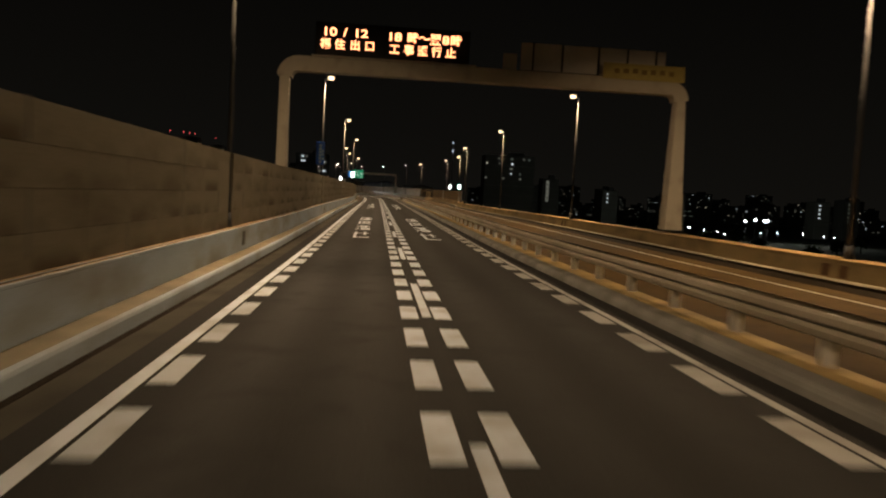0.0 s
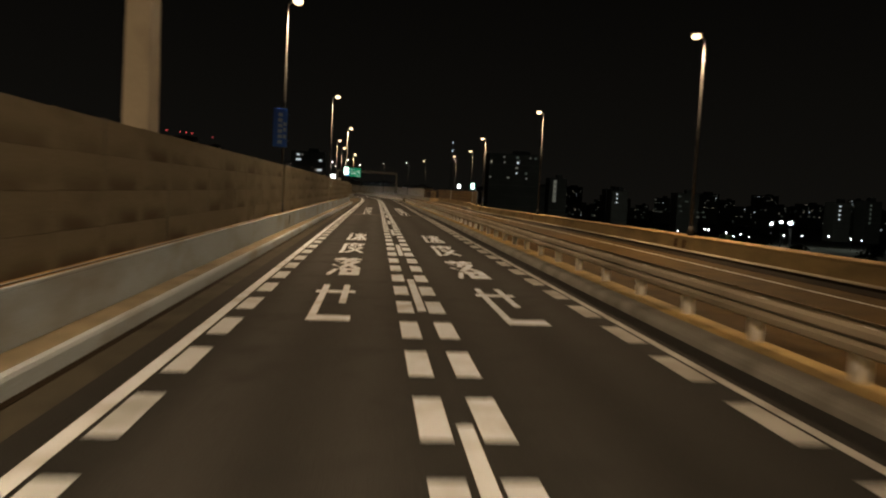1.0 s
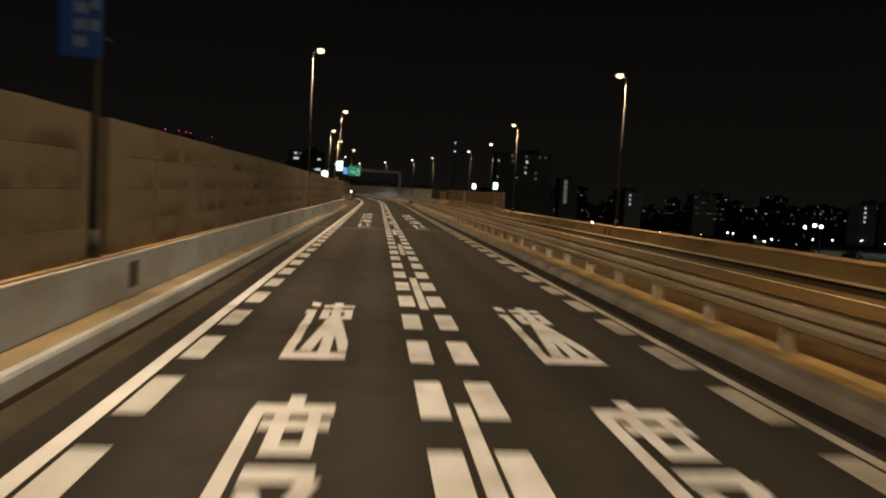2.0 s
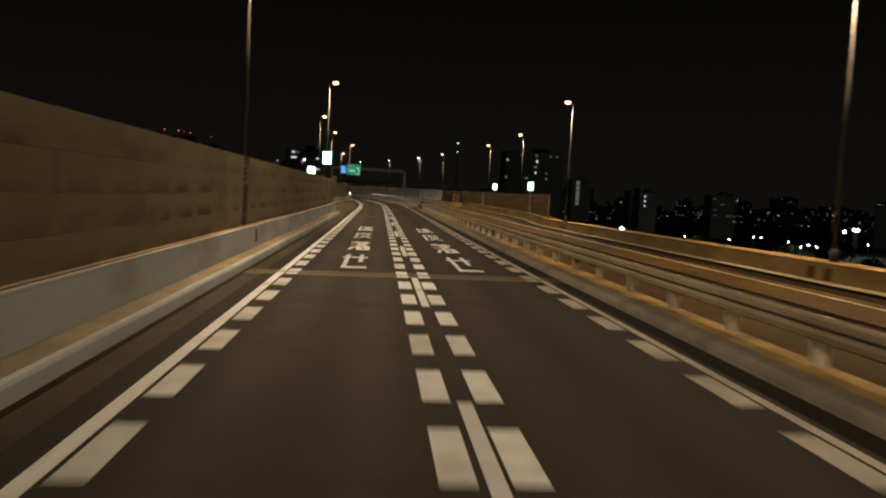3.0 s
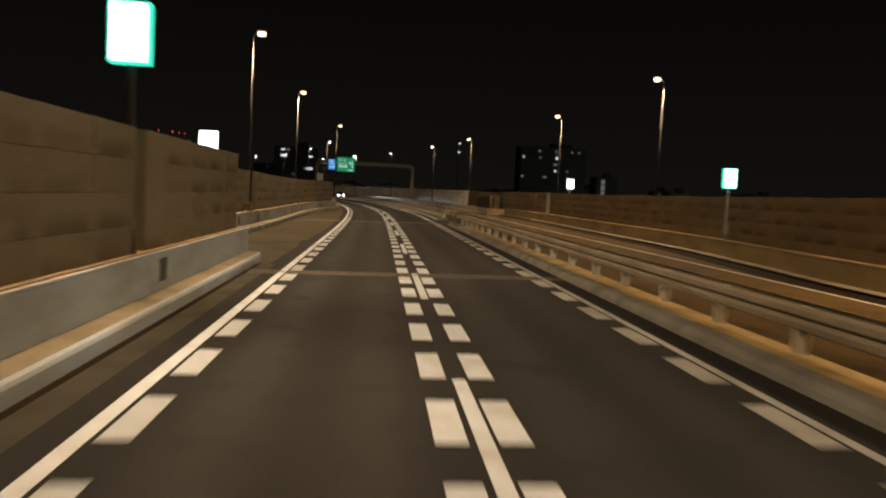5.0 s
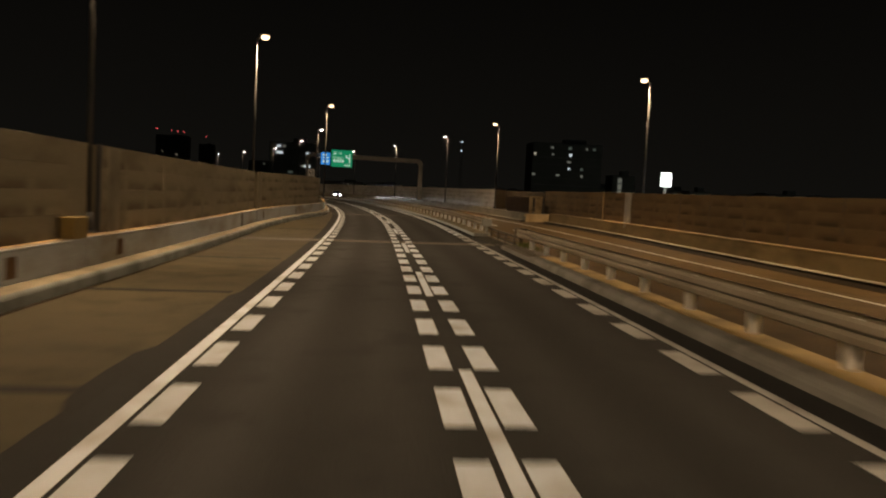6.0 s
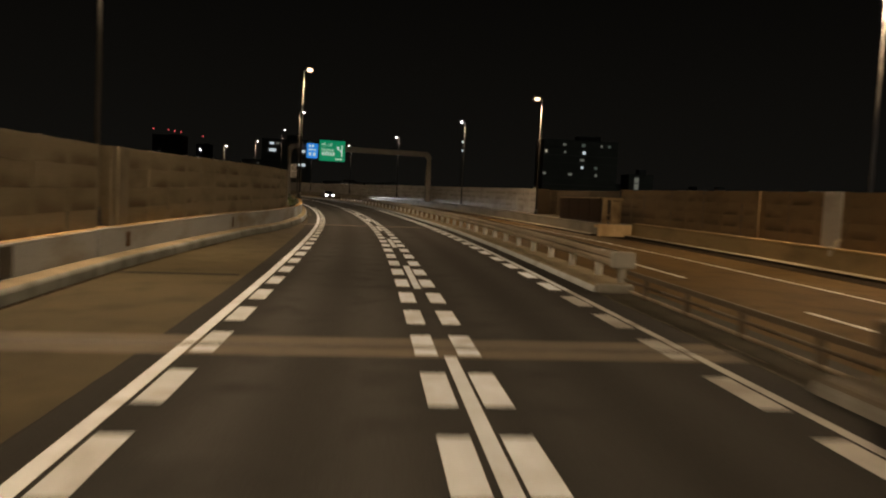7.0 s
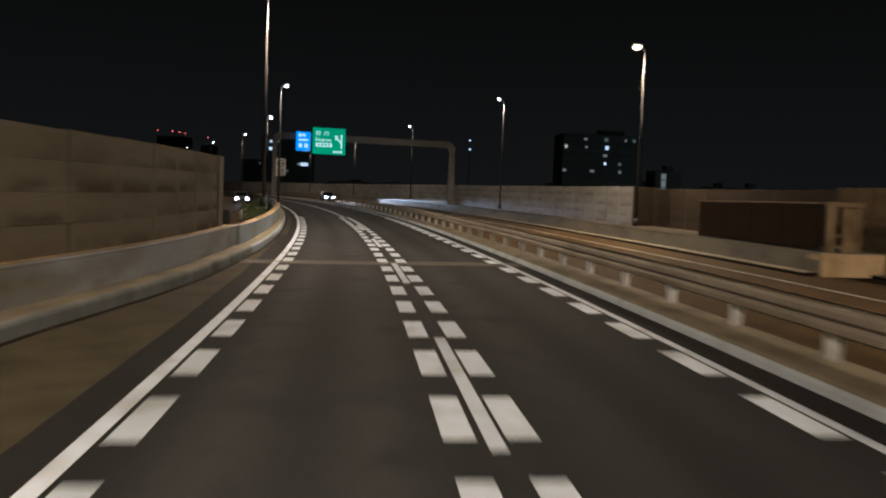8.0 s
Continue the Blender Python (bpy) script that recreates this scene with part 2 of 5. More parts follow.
M_LEDGE = mat("grimy_ledge", (0.075, 0.064, 0.046), 0.9, vary=0.3, scale=0.8, fine=30, bump=0.25, dirt=(0.045, 0.038, 0.027), dirt_at=0.58, spec=0.1)
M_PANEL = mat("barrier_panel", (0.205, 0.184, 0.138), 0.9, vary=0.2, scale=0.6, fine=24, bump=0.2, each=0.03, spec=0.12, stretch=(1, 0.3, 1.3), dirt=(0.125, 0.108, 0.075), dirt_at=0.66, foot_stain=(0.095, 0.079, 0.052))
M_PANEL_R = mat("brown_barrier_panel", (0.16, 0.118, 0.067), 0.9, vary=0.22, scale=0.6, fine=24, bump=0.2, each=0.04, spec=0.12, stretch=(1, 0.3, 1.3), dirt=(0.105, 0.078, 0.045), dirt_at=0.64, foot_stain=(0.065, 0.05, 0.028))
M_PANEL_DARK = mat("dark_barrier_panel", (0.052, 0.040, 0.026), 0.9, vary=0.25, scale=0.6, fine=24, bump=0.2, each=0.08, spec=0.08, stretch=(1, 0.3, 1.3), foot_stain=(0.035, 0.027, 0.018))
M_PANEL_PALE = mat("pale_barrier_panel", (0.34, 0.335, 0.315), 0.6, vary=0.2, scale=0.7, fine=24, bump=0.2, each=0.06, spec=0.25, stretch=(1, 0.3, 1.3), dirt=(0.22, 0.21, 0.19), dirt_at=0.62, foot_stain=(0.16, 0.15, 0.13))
M_GALV = mat("galvanised_steel", (0.050, 0.053, 0.057), 0.7, metal=0.1, vary=0.2, scale=2, fine=30, bump=0.08)
M_GALV_PALE = mat("painted_rail_steel", (0.295, 0.262, 0.212), 0.7, metal=0.05, vary=0.2, scale=1.0, fine=30, bump=0.1, stretch=(1, 0.3, 1), spec=0.2, dirt=(0.19, 0.165, 0.125), dirt_at=0.57)
M_POST = mat("white_rail_post", (0.82, 0.86, 0.90), 0.5, vary=0.08, scale=3, dirt=(0.62, 0.64, 0.65), dirt_at=0.76)
M_GATE = mat("grimy_rail_steel", (0.085, 0.070, 0.050), 0.65, metal=0.1, vary=0.25, scale=1.5, fine=30, bump=0.1)
M_PLATE = mat("dull_end_plate", (0.27, 0.28, 0.27), 0.6, vary=0.15, scale=2, fine=30, bump=0.05, dirt=(0.17, 0.165, 0.15), dirt_at=0.6)
M_WEED = mat("dry_weeds", (0.10, 0.12, 0.03), 0.9, vary=0.35, scale=3, fine=20)
# Near-black; on the opposite kerb face and strip it stands for shade.
M_DARK_GUTTER = mat("gutter_dark", (0.020, 0.015, 0.010), 0.95, vary=0.3, spec=0.04)
M_GANTRY = mat("gantry_paint", (0.41, 0.38, 0.31), 0.6, vary=0.12, scale=0.6, fine=20, bump=0.08, dirt=(0.27, 0.245, 0.20), dirt_at=0.66)
M_GANTRY_FAR = mat("grey_gantry_paint", (0.185, 0.185, 0.178), 0.65, vary=0.18, scale=0.6, fine=20, bump=0.08, dirt=(0.12, 0.115, 0.10), dirt_at=0.62)
M_HOUSING = mat("lamp_housing", (0.35, 0.35, 0.34), 0.5, metal=0.3, vary=0.1)
M_LENS = glow("lamp_lens", (1.0, 0.70, 0.40), 4.0)
M_LENS_WHITE = glow("white_lamp_lens", (1.0, 0.93, 0.80), 45.0)
M_BOARD = mat("sign_back_metal", (0.58, 0.55, 0.49), 0.6, metal=0.3, vary=0.2, scale=1.2)
M_BLACK = mat("black_board", (0.012, 0.012, 0.012), 0.6, vary=0.2)
M_LED = glow("led_orange", (1.0, 0.36, 0.15), 4.5)
M_YELLOW = mat("faded_yellow_board", (0.40, 0.33, 0.10), 0.6, vary=0.25, scale=2.0)
M_OCHRE = mat("faded_ochre_ink", (0.20, 0.14, 0.04), 0.6, vary=0.3)
M_WHITE = mat("white_sheet", (0.36, 0.37, 0.37), 0.6, vary=0.06)
M_SHEET = mat("bright_white_sheet", (0.78, 0.79, 0.80), 0.55, vary=0.05)
M_INK = mat("black_ink", (0.03, 0.03, 0.03), 0.6, vary=0.1)
M_GREEN = glow("lit_green_sign", (0.0, 0.27, 0.12), 0.62)
M_GREEN_INK = glow("lit_sign_white", (0.70, 0.92, 0.80), 0.55)
M_BLUE = glow("lit_blue_sign", (0.03, 0.28, 0.85), 0.68)
M_BLUE_DIM = mat("blue_sheet", (0.02, 0.13, 0.74), 0.5, vary=0.1)
M_PALE_BLUE = mat("pale_blue_ink", (0.30, 0.45, 0.80), 0.6, vary=0.1)
M_BOXLIGHT = glow("lit_box_white", (0.93, 1.0, 0.96), 4.0)
M_BOXEDGE = glow("lit_box_green", (0.03, 0.62, 0.40), 1.6)
M_GROUND = mat("dark_ground", (0.055, 0.055, 0.048), 0.95, vary=0.4, scale=0.02, fine=0.5, bump=0)
M_TREE = mat("night_foliage", (0.034, 0.045, 0.021), 0.95, vary=0.4, scale=0.4, fine=3, bump=0.2, spec=0.05)
M_BARK = mat("bark", (0.06, 0.05, 0.04), 0.95, vary=0.3)
M_BLDG = mat("building_render", (0.27, 0.27, 0.25), 0.9, vary=0.2, scale=0.1, fine=2, each=0.45, spec=0.1)
M_ROOF = mat("roof_felt", (0.16, 0.16, 0.16), 0.9, vary=0.15)
M_WIN = glow("lit_window", (1.0, 0.88, 0.66), 0.32)
M_WIN_COOL = glow("lit_window_cool", (0.85, 0.95, 1.0), 0.6)
M_WIN_DIM = glow("dim_window", (0.8, 0.80, 0.66), 0.10)
M_WIN_FAINT = glow("faint_window", (0.62, 0.74, 0.62), 0.06)
M_RED = glow("red_beacon", (1.0, 0.10, 0.10), 1.8)
M_BEACON = glow("white_beacon", (0.8, 0.9, 1.0), 1.6)
M_CITY = glow("city_lamp", (0.85, 0.95, 1.0), 14.0)
M_WOOD = mat("brown_cladding", (0.036, 0.023, 0.013), 0.85, spec=0.1, vary=0.3, scale=1.0, fine=20, bump=0.3)
M_RUST = mat("rusty_sealant", (0.034, 0.020, 0.008), 0.9, vary=0.3, scale=1.0, fine=30, bump=0.2)
M_RUST_PLATE = mat("rusty_cover_plate", (0.105, 0.058, 0.024), 0.85, vary=0.3, scale=2.0, fine=30, bump=0.2, dirt=(0.06, 0.032, 0.014), dirt_at=0.58)
M_CAGE = mat("stained_steel", (0.29, 0.225, 0.13), 0.7, vary=0.3, scale=1.5, fine=24, bump=0.12, dirt=(0.12, 0.08, 0.04), dirt_at=0.56)
M_CREAM = mat("cream_concrete", (0.60, 0.46, 0.27), 0.8, vary=0.2, scale=0.9, fine=30, bump=0.2, dirt=(0.36, 0.25, 0.13), dirt_at=0.6)


# ---------------- mesh helpers ----------------
def mesh_of(name, verts, faces, material):
    me = bpy.data.meshes.new(name)
    me.from_pydata([tuple(v) for v in verts], [], faces)
    me.materials.append(material)
    me.update()
    return me


def part(name, bm, material, parent, label=""):
    """One bmesh, or one mesh, as a child of a thing or of a part."""
    if isinstance(bm, bmesh.types.BMesh):
        me = bpy.data.meshes.new(name)
        bm.normal_update()
        bm.to_mesh(me)
        bm.free()
        me.materials.append(material)
    else:
        me = bm
    ob = new(name, me)
    ob.parent = parent
    return tagged(ob, label) if label else ob


def base(name, m, label, category, group="", kind=""):
    ob = new(name)
    ob.empty_display_size = 0.2
    ob.matrix_world = m
    return tagged(ob, label, category, group, kind)


def box(bm, cx, cy, cz, sx, sy, sz, bevel=0.0, m=None):
    r = bmesh.ops.create_cube(bm, size=1.0)
    vs = r["verts"]
    bmesh.ops.scale(bm, vec=(sx, sy, sz), verts=vs)
    if bevel:
        es = list({e for v in vs for e in v.link_edges})
        r2 = bmesh.ops.bevel(bm, geom=es, offset=bevel, segments=2, affect="EDGES", profile=0.5)
        vs = list({v for f in r2["faces"] for v in f.verts} | {v for v in vs if v.is_valid})
    bmesh.ops.translate(bm, vec=(cx, cy, cz), verts=vs)
    if m is not None:
        bmesh.ops.transform(bm, matrix=m, verts=vs)
    return vs


def tube(bm, a, b, r0, r1, seg=12, caps=True):
    a, b = Vector(a), Vector(b)
    axis = (b - a).normalized()
    side = axis.orthogonal().normalized()
    other = axis.cross(side)
    rings = []
    for p, r in ((a, r0), (b, r1)):
        rings.append([bm.verts.new(p + (side * math.cos(2 * math.pi * k / seg) + other * math.sin(2 * math.pi * k / seg)) * r) for k in range(seg)])
    for k in range(seg):
        bm.faces.new((rings[0][k], rings[0][(k + 1) % seg], rings[1][(k + 1) % seg], rings[1][k])).smooth = True
    if caps:
        bm.faces.new(rings[0][::-1])
        bm.faces.new(rings[1])


def bar(bm, pts, w, h):
    """A box section w wide (local y) and h high that follows pts in the x-z plane."""
    rings = []
    for k, p in enumerate(pts):
        q0, q1 = Vector(pts[max(k - 1, 0)]), Vector(pts[min(k + 1, len(pts) - 1)])
        t = (q1 - q0).normalized()
        n = Vector((-t.z, 0, t.x))
        wk = w(k) if callable(w) else w
        hk = h(k) if callable(h) else h
        rings.append([bm.verts.new(Vector(p) + n * (hk / 2 * a) + Vector((0, wk / 2 * b, 0))) for a, b in ((-1, -1), (1, -1), (1, 1), (-1, 1))])
    for r, q in zip(rings, rings[1:]):
        for k in range(4):
            bm.faces.new((r[k], r[(k + 1) % 4], q[(k + 1) % 4], q[k]))
    bm.faces.new(rings[0][::-1])
    bm.faces.new(rings[-1])
    bmesh.ops.recalc_face_normals(bm, faces=bm.faces)


def sweep(name, profile, s0, s1, material, step=2.5, shift=None, lean=True, parent=None, top=None):
    """A closed profile of (d, z) led along the road from s0 to s1, with end caps."""
    count = max(1, int(round((s1 - s0) / step)))
    verts, faces, k = [], [], len(profile)
    for i in range(count + 1):
        s = s0 + (s1 - s0) * i / count
        o = shift(s) if shift else 0.0
        for d, z in profile:
            dd = d + o
            verts.append(spot(s, dd, z + (fall(dd) if lean else 0)))
    for i in range(count):
        for j in range(k):
            a, b = i * k + j, i * k + (j + 1) % k
            faces.append((a, b, b + k, a + k))
    faces.append(tuple(range(k))[::-1])
    faces.append(tuple(count * k + j for j in range(k)))
    me = mesh_of(name, verts, faces, material)
    bm = bmesh.new()
    bm.from_mesh(me)
    bmesh.ops.recalc_face_normals(bm, faces=bm.faces)
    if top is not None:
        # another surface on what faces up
        # what faces up gets its own colour; warm kerb and coping tops mimic lamplight
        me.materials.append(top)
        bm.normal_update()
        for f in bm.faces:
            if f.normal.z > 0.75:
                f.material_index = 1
    bm.to_mesh(me)
    bm.free()
    ob = new(name, me)
    if parent is not None:
        ob.parent = parent
    return ob


def slab(dx, dy, dz, material, name, bevel=0.0):
    """A low box mesh that stands on its origin."""
    bm = bmesh.new()
    box(bm, 0, 0, dz / 2, dx, dy, dz, bevel)
    me = bpy.data.meshes.new(name)
    bm.to_mesh(me)
    bm.free()
    me.materials.append(material)
    return me


def letters(text, size, material, name="lettering", thick=0.01, bold=0.0):
    """Writing in the built-in font as one mesh in the x-z plane, its left foot at the origin."""
    cu = bpy.data.curves.new(name, "FONT")
    cu.body, cu.size, cu.extrude, cu.offset = text, size, thick / 2, bold
    ob = bpy.data.objects.new(name, cu)
    scene.collection.objects.link(ob)
    bpy.context.view_layer.update()
    me = bpy.data.meshes.new_from_object(ob.evaluated_get(bpy.context.evaluated_depsgraph_get()))
    bpy.data.objects.remove(ob)
    me.transform(Matrix.Rotation(radians(90), 4, "X"))
    me.materials.clear()
    me.materials.append(material)
    return me


# ---------------- side offsets ----------------
def ease(s, table):
    return float(np.interp(s, *zip(*table)))


BAY_LEFT = ((140, -7.5), (165, -7.55), (172, -7.45), (197, -7.42), (201.5, -7.15), (207, -6.75), (210, -6.5), (213.6, -6.14), (214.9, -5.9), (217.3, -5.52), (220.4, -5.12), (226.2, -4.83), (231.5, -4.63), (240, -4.55), (640, -4.55))
BAY_RIGHT = ((-60, 13.6), (147, 13.6), (151, 13.8), (158, 14.5), (166, 15.2), (172, 15.5), (640, 15.5))


def left_toe(s):
    return ease(s, BAY_LEFT)


def right_toe(s):
    return ease(s, BAY_RIGHT) if s < 224.75 else 13.3


# ---------------- ground, road ----------------
bm = bmesh.new()
bmesh.ops.create_grid(bm, x_segments=2, y_segments=2, size=4500)
ground = part("ground", bm, M_GROUND, None)
ground.location = (0, 500, -13.0)
tagged(ground, "dark flat city ground far below the viaduct", "ground", kind="structure")

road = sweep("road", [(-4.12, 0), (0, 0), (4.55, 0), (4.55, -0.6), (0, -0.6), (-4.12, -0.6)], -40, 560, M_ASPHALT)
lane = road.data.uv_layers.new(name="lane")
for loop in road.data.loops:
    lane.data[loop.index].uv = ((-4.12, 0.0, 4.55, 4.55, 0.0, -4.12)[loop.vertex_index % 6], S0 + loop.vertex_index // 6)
tagged(road, "dark asphalt carriageway with painted slow-down markings", "road", kind="structure")
shoulder = sweep("road_shoulder", [(-4.9, -0.004), (-4.12, -0.004), (-4.12, -0.6), (-4.9, -0.6)], -40, 150, M_GUTTER)
tagged(shoulder, "pale concrete gutter strip beside the asphalt", "gutter", kind="structure")
verts, faces = [], []
for i in range(0, 37):
    s = 150 + i * 2.5
    a, b = -4.10, min(left_toe(s) - 0.2, -4.5)
    verts += [spot(s, b, fall(b) - 0.004), spot(s, a, fall(a) - 0.004), spot(s, a, -0.7), spot(s, b, -0.7)]
    if i:
        q = 4 * i
        faces += [(q - 4, q - 3, q + 1, q), (q - 3, q - 2, q + 2, q + 1), (q - 2, q - 1, q + 3, q + 2), (q - 1, q - 4, q, q + 3)]
bay = new("lay_by", mesh_of("lay_by", verts, faces, M_BAY))
tagged(bay, "worn brown concrete emergency lay-by beside the lane", "lay-by", kind="structure")
verts, faces, edge_rnd = [], [], random.Random(12)
for i in range(0, 183):
    s = 150 + i * 0.5
    e = ease(s, ((150, -4.3), (159.3, -4.26), (159.6, -4.45), (162.1, -4.42), (162.4, -4.24), (168.2, -4.29), (168.6, -4.14), (193, -4.14), (208, -4.21), (224, -4.28), (241, -4.45))) - 0.008 * math.sin(s * 0.9) - edge_rnd.uniform(0, 0.02)
    verts += [spot(s, e, fall(e) - 0.001), spot(s, -4.10, fall(-4.10) - 0.001), spot(s, -4.10, -0.4), spot(s, e, -0.4)]
    if i:
        q = 4 * i
        faces += [(q - 4, q - 3, q + 1, q), (q - 3, q - 2, q + 2, q + 1), (q - 2, q - 1, q + 3, q + 2), (q - 1, q - 4, q, q + 3)]
edge = new("asphalt_edge", mesh_of("asphalt_edge", verts, faces, M_ASPHALT_EDGE))
tagged(edge, "ragged dark asphalt edge along the lay-by", "road edge", kind="structure")
shoulder2 = sweep("road_shoulder", [(-4.9, -0.004), (-4.12, -0.004), (-4.12, -0.6), (-4.9, -0.6)], 240, 560, M_GUTTER)
tagged(shoulder2, "concrete gutter strip beside the curve", "gutter", kind="structure")
# A dark strip laid for the shade at the opposite parapet's foot.
dark_strip = sweep("dark_strip", [(-1.05, 0.006), (0.05, 0.006), (0.05, -0.05), (-1.05, -0.05)], -40, 224.7, M_DARK_GUTTER, 2.5, right_toe, True)
tagged(dark_strip, "dark strip painted for shade along the opposite parapet", "gutter", kind="structure")
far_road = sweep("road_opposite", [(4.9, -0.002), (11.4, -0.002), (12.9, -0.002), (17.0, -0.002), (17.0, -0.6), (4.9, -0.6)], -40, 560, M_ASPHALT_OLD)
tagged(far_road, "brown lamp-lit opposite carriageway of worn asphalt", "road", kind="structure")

# ---------------- parapets ----------------
TOE = -4.69
TREAD, TREAD_BAY = 0.42, 0.52


def kerb_profile(tread):
    """A rounded kerb with a nearly level tread behind it."""
    return [(0.02, -0.05), (0.0, 0.19), (-0.02, 0.24), (-0.06, 0.278), (-0.12, 0.29), (-tread, 0.305), (-tread, -0.05)]


def wall_profile(top, back, tread):
    """The parapet above the kerb: a nearly upright face under a coping with a groove along it."""
    face = [(-tread, -0.8), (-tread, 0.305), (-tread + 0.005, top - 0.065), (-tread + 0.03, top - 0.05), (-tread + 0.03, top - 0.015), (-tread + 0.015, top)]
    groove = [(-tread - 0.03, top), (-tread - 0.034, top - 0.034), (-tread - 0.131, top - 0.034), (-tread - 0.135, top)] if back > 0.7 else []
    return face + groove + [(-back, top), (-back, -0.8)]


def parapet(name, s0, s1, shift, label, wall_mat, step=2.5, top=1.055, back=1.3, kerb=M_PARAPET, tread=TREAD):
    thing = base(name, Matrix.Identity(4), label, "parapet", kind="structure")
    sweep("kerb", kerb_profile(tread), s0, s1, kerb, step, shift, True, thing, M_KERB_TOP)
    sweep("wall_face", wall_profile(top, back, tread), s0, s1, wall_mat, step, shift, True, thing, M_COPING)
    if back > 0.7:
        sweep("coping_groove", [(-tread - 0.034, top - 0.010), (-tread - 0.131, top - 0.010), (-tread - 0.131, top - 0.033), (-tread - 0.034, top - 0.033)], s0, s1, M_RUST, step, shift, True, thing)
    return thing


par_a = parapet("parapet_left", -40, 151, lambda s: TOE, "grey concrete parapet with a stepped kerb", M_PARAPET)
par_b = parapet("parapet_lay_by", 150, 229, left_toe, "weathered grey concrete parapet curving round the lay-by", M_PARAPET_BAY, 2.0, 0.99, kerb=M_KERB_BAY, tread=TREAD_BAY)
parapet("parapet_curve", 229, 560, left_toe, "thin grey concrete parapet on the inside of the curve", M_PARAPET, 2.5, 0.98, 0.70)
RIGHT_KERB = [(-0.02, -0.05), (0.0, 0.20), (0.04, 0.225), (0.44, 0.235), (0.44, -0.05)]


def right_wall(top, back):
    return [(0.44, -0.8), (0.44, 0.235), (0.49, top - 0.09), (0.46, top - 0.07), (0.46, top), (back, top + 0.01), (back, -0.8)]


def parapet_r(name, s0, s1, label, step=2.5, top=0.86, skin=M_PARAPET_R, back=1.6, ledge=M_COPING):
    thing = base(name, Matrix.Identity(4), label, "parapet", kind="structure")
    # The kerb's road face is coloured dark, for the shade on it.
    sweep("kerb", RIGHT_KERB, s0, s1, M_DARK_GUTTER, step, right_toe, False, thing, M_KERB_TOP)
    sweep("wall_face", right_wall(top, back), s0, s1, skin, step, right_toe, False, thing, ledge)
    return thing


par_r = parapet_r("parapet_right", -40, 148, "low brownish concrete parapet beyond the opposite lanes")
parapet_r("parapet_right_bay", 148, 224.7, "brownish concrete parapet of the opposite lay-by", 2.0, 1.0)
parapet_r("parapet_right_curve", 224.85, 560, "grey concrete parapet on the outside of the curve", top=0.89, skin=M_PARAPET_GREY, back=3.25, ledge=M_LEDGE)

# Dark line where the kerb meets the gutter.
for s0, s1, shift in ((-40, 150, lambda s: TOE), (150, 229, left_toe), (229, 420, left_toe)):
    foot_line = sweep("kerb_foot_line", [(0.0, 0.0035), (0.13, 0.0035), (0.13, -0.03), (0.0, -0.03)], s0, s1, M_DARK_GUTTER, 2.0, shift)
    tagged(foot_line, "dark line along the foot of the kerb", "gutter", kind="structure")

# ---------------- noise barriers ----------------
ROW, LONG = 0.565, 2.0


def panel_mesh(name, material, long=LONG, row=ROW):
    """A ribbed board: proud lip along the foot, bevelled ends, 5 cm thick; its foot middle at the origin, face to +x."""
    prof = [(-0.004, 0.0), (0.003, 0.006), (0.005, 0.022), (0.004, 0.045), (0.003, row * 0.5), (0.003, row - 0.04), (0.002, row - 0.003), (-0.01, row), (-0.06, row), (-0.06, 0.0)]
    n, verts, faces = len(prof), [], []
    for y in (-long / 2 + 0.0012, long / 2 - 0.0012):
        verts += [(x, y, z) for x, z in prof]
    for j in range(n):
        faces.append((j, (j + 1) % n, n + (j + 1) % n, n + j))
    faces += [tuple(range(n))[::-1], tuple(range(n, 2 * n))]
    me = mesh_of(name, verts, faces, material)
    bm = bmesh.new()
    bm.from_mesh(me)
    bmesh.ops.recalc_face_normals(bm, faces=bm.faces)
    bm.to_mesh(me)
    bm.free()
    return me


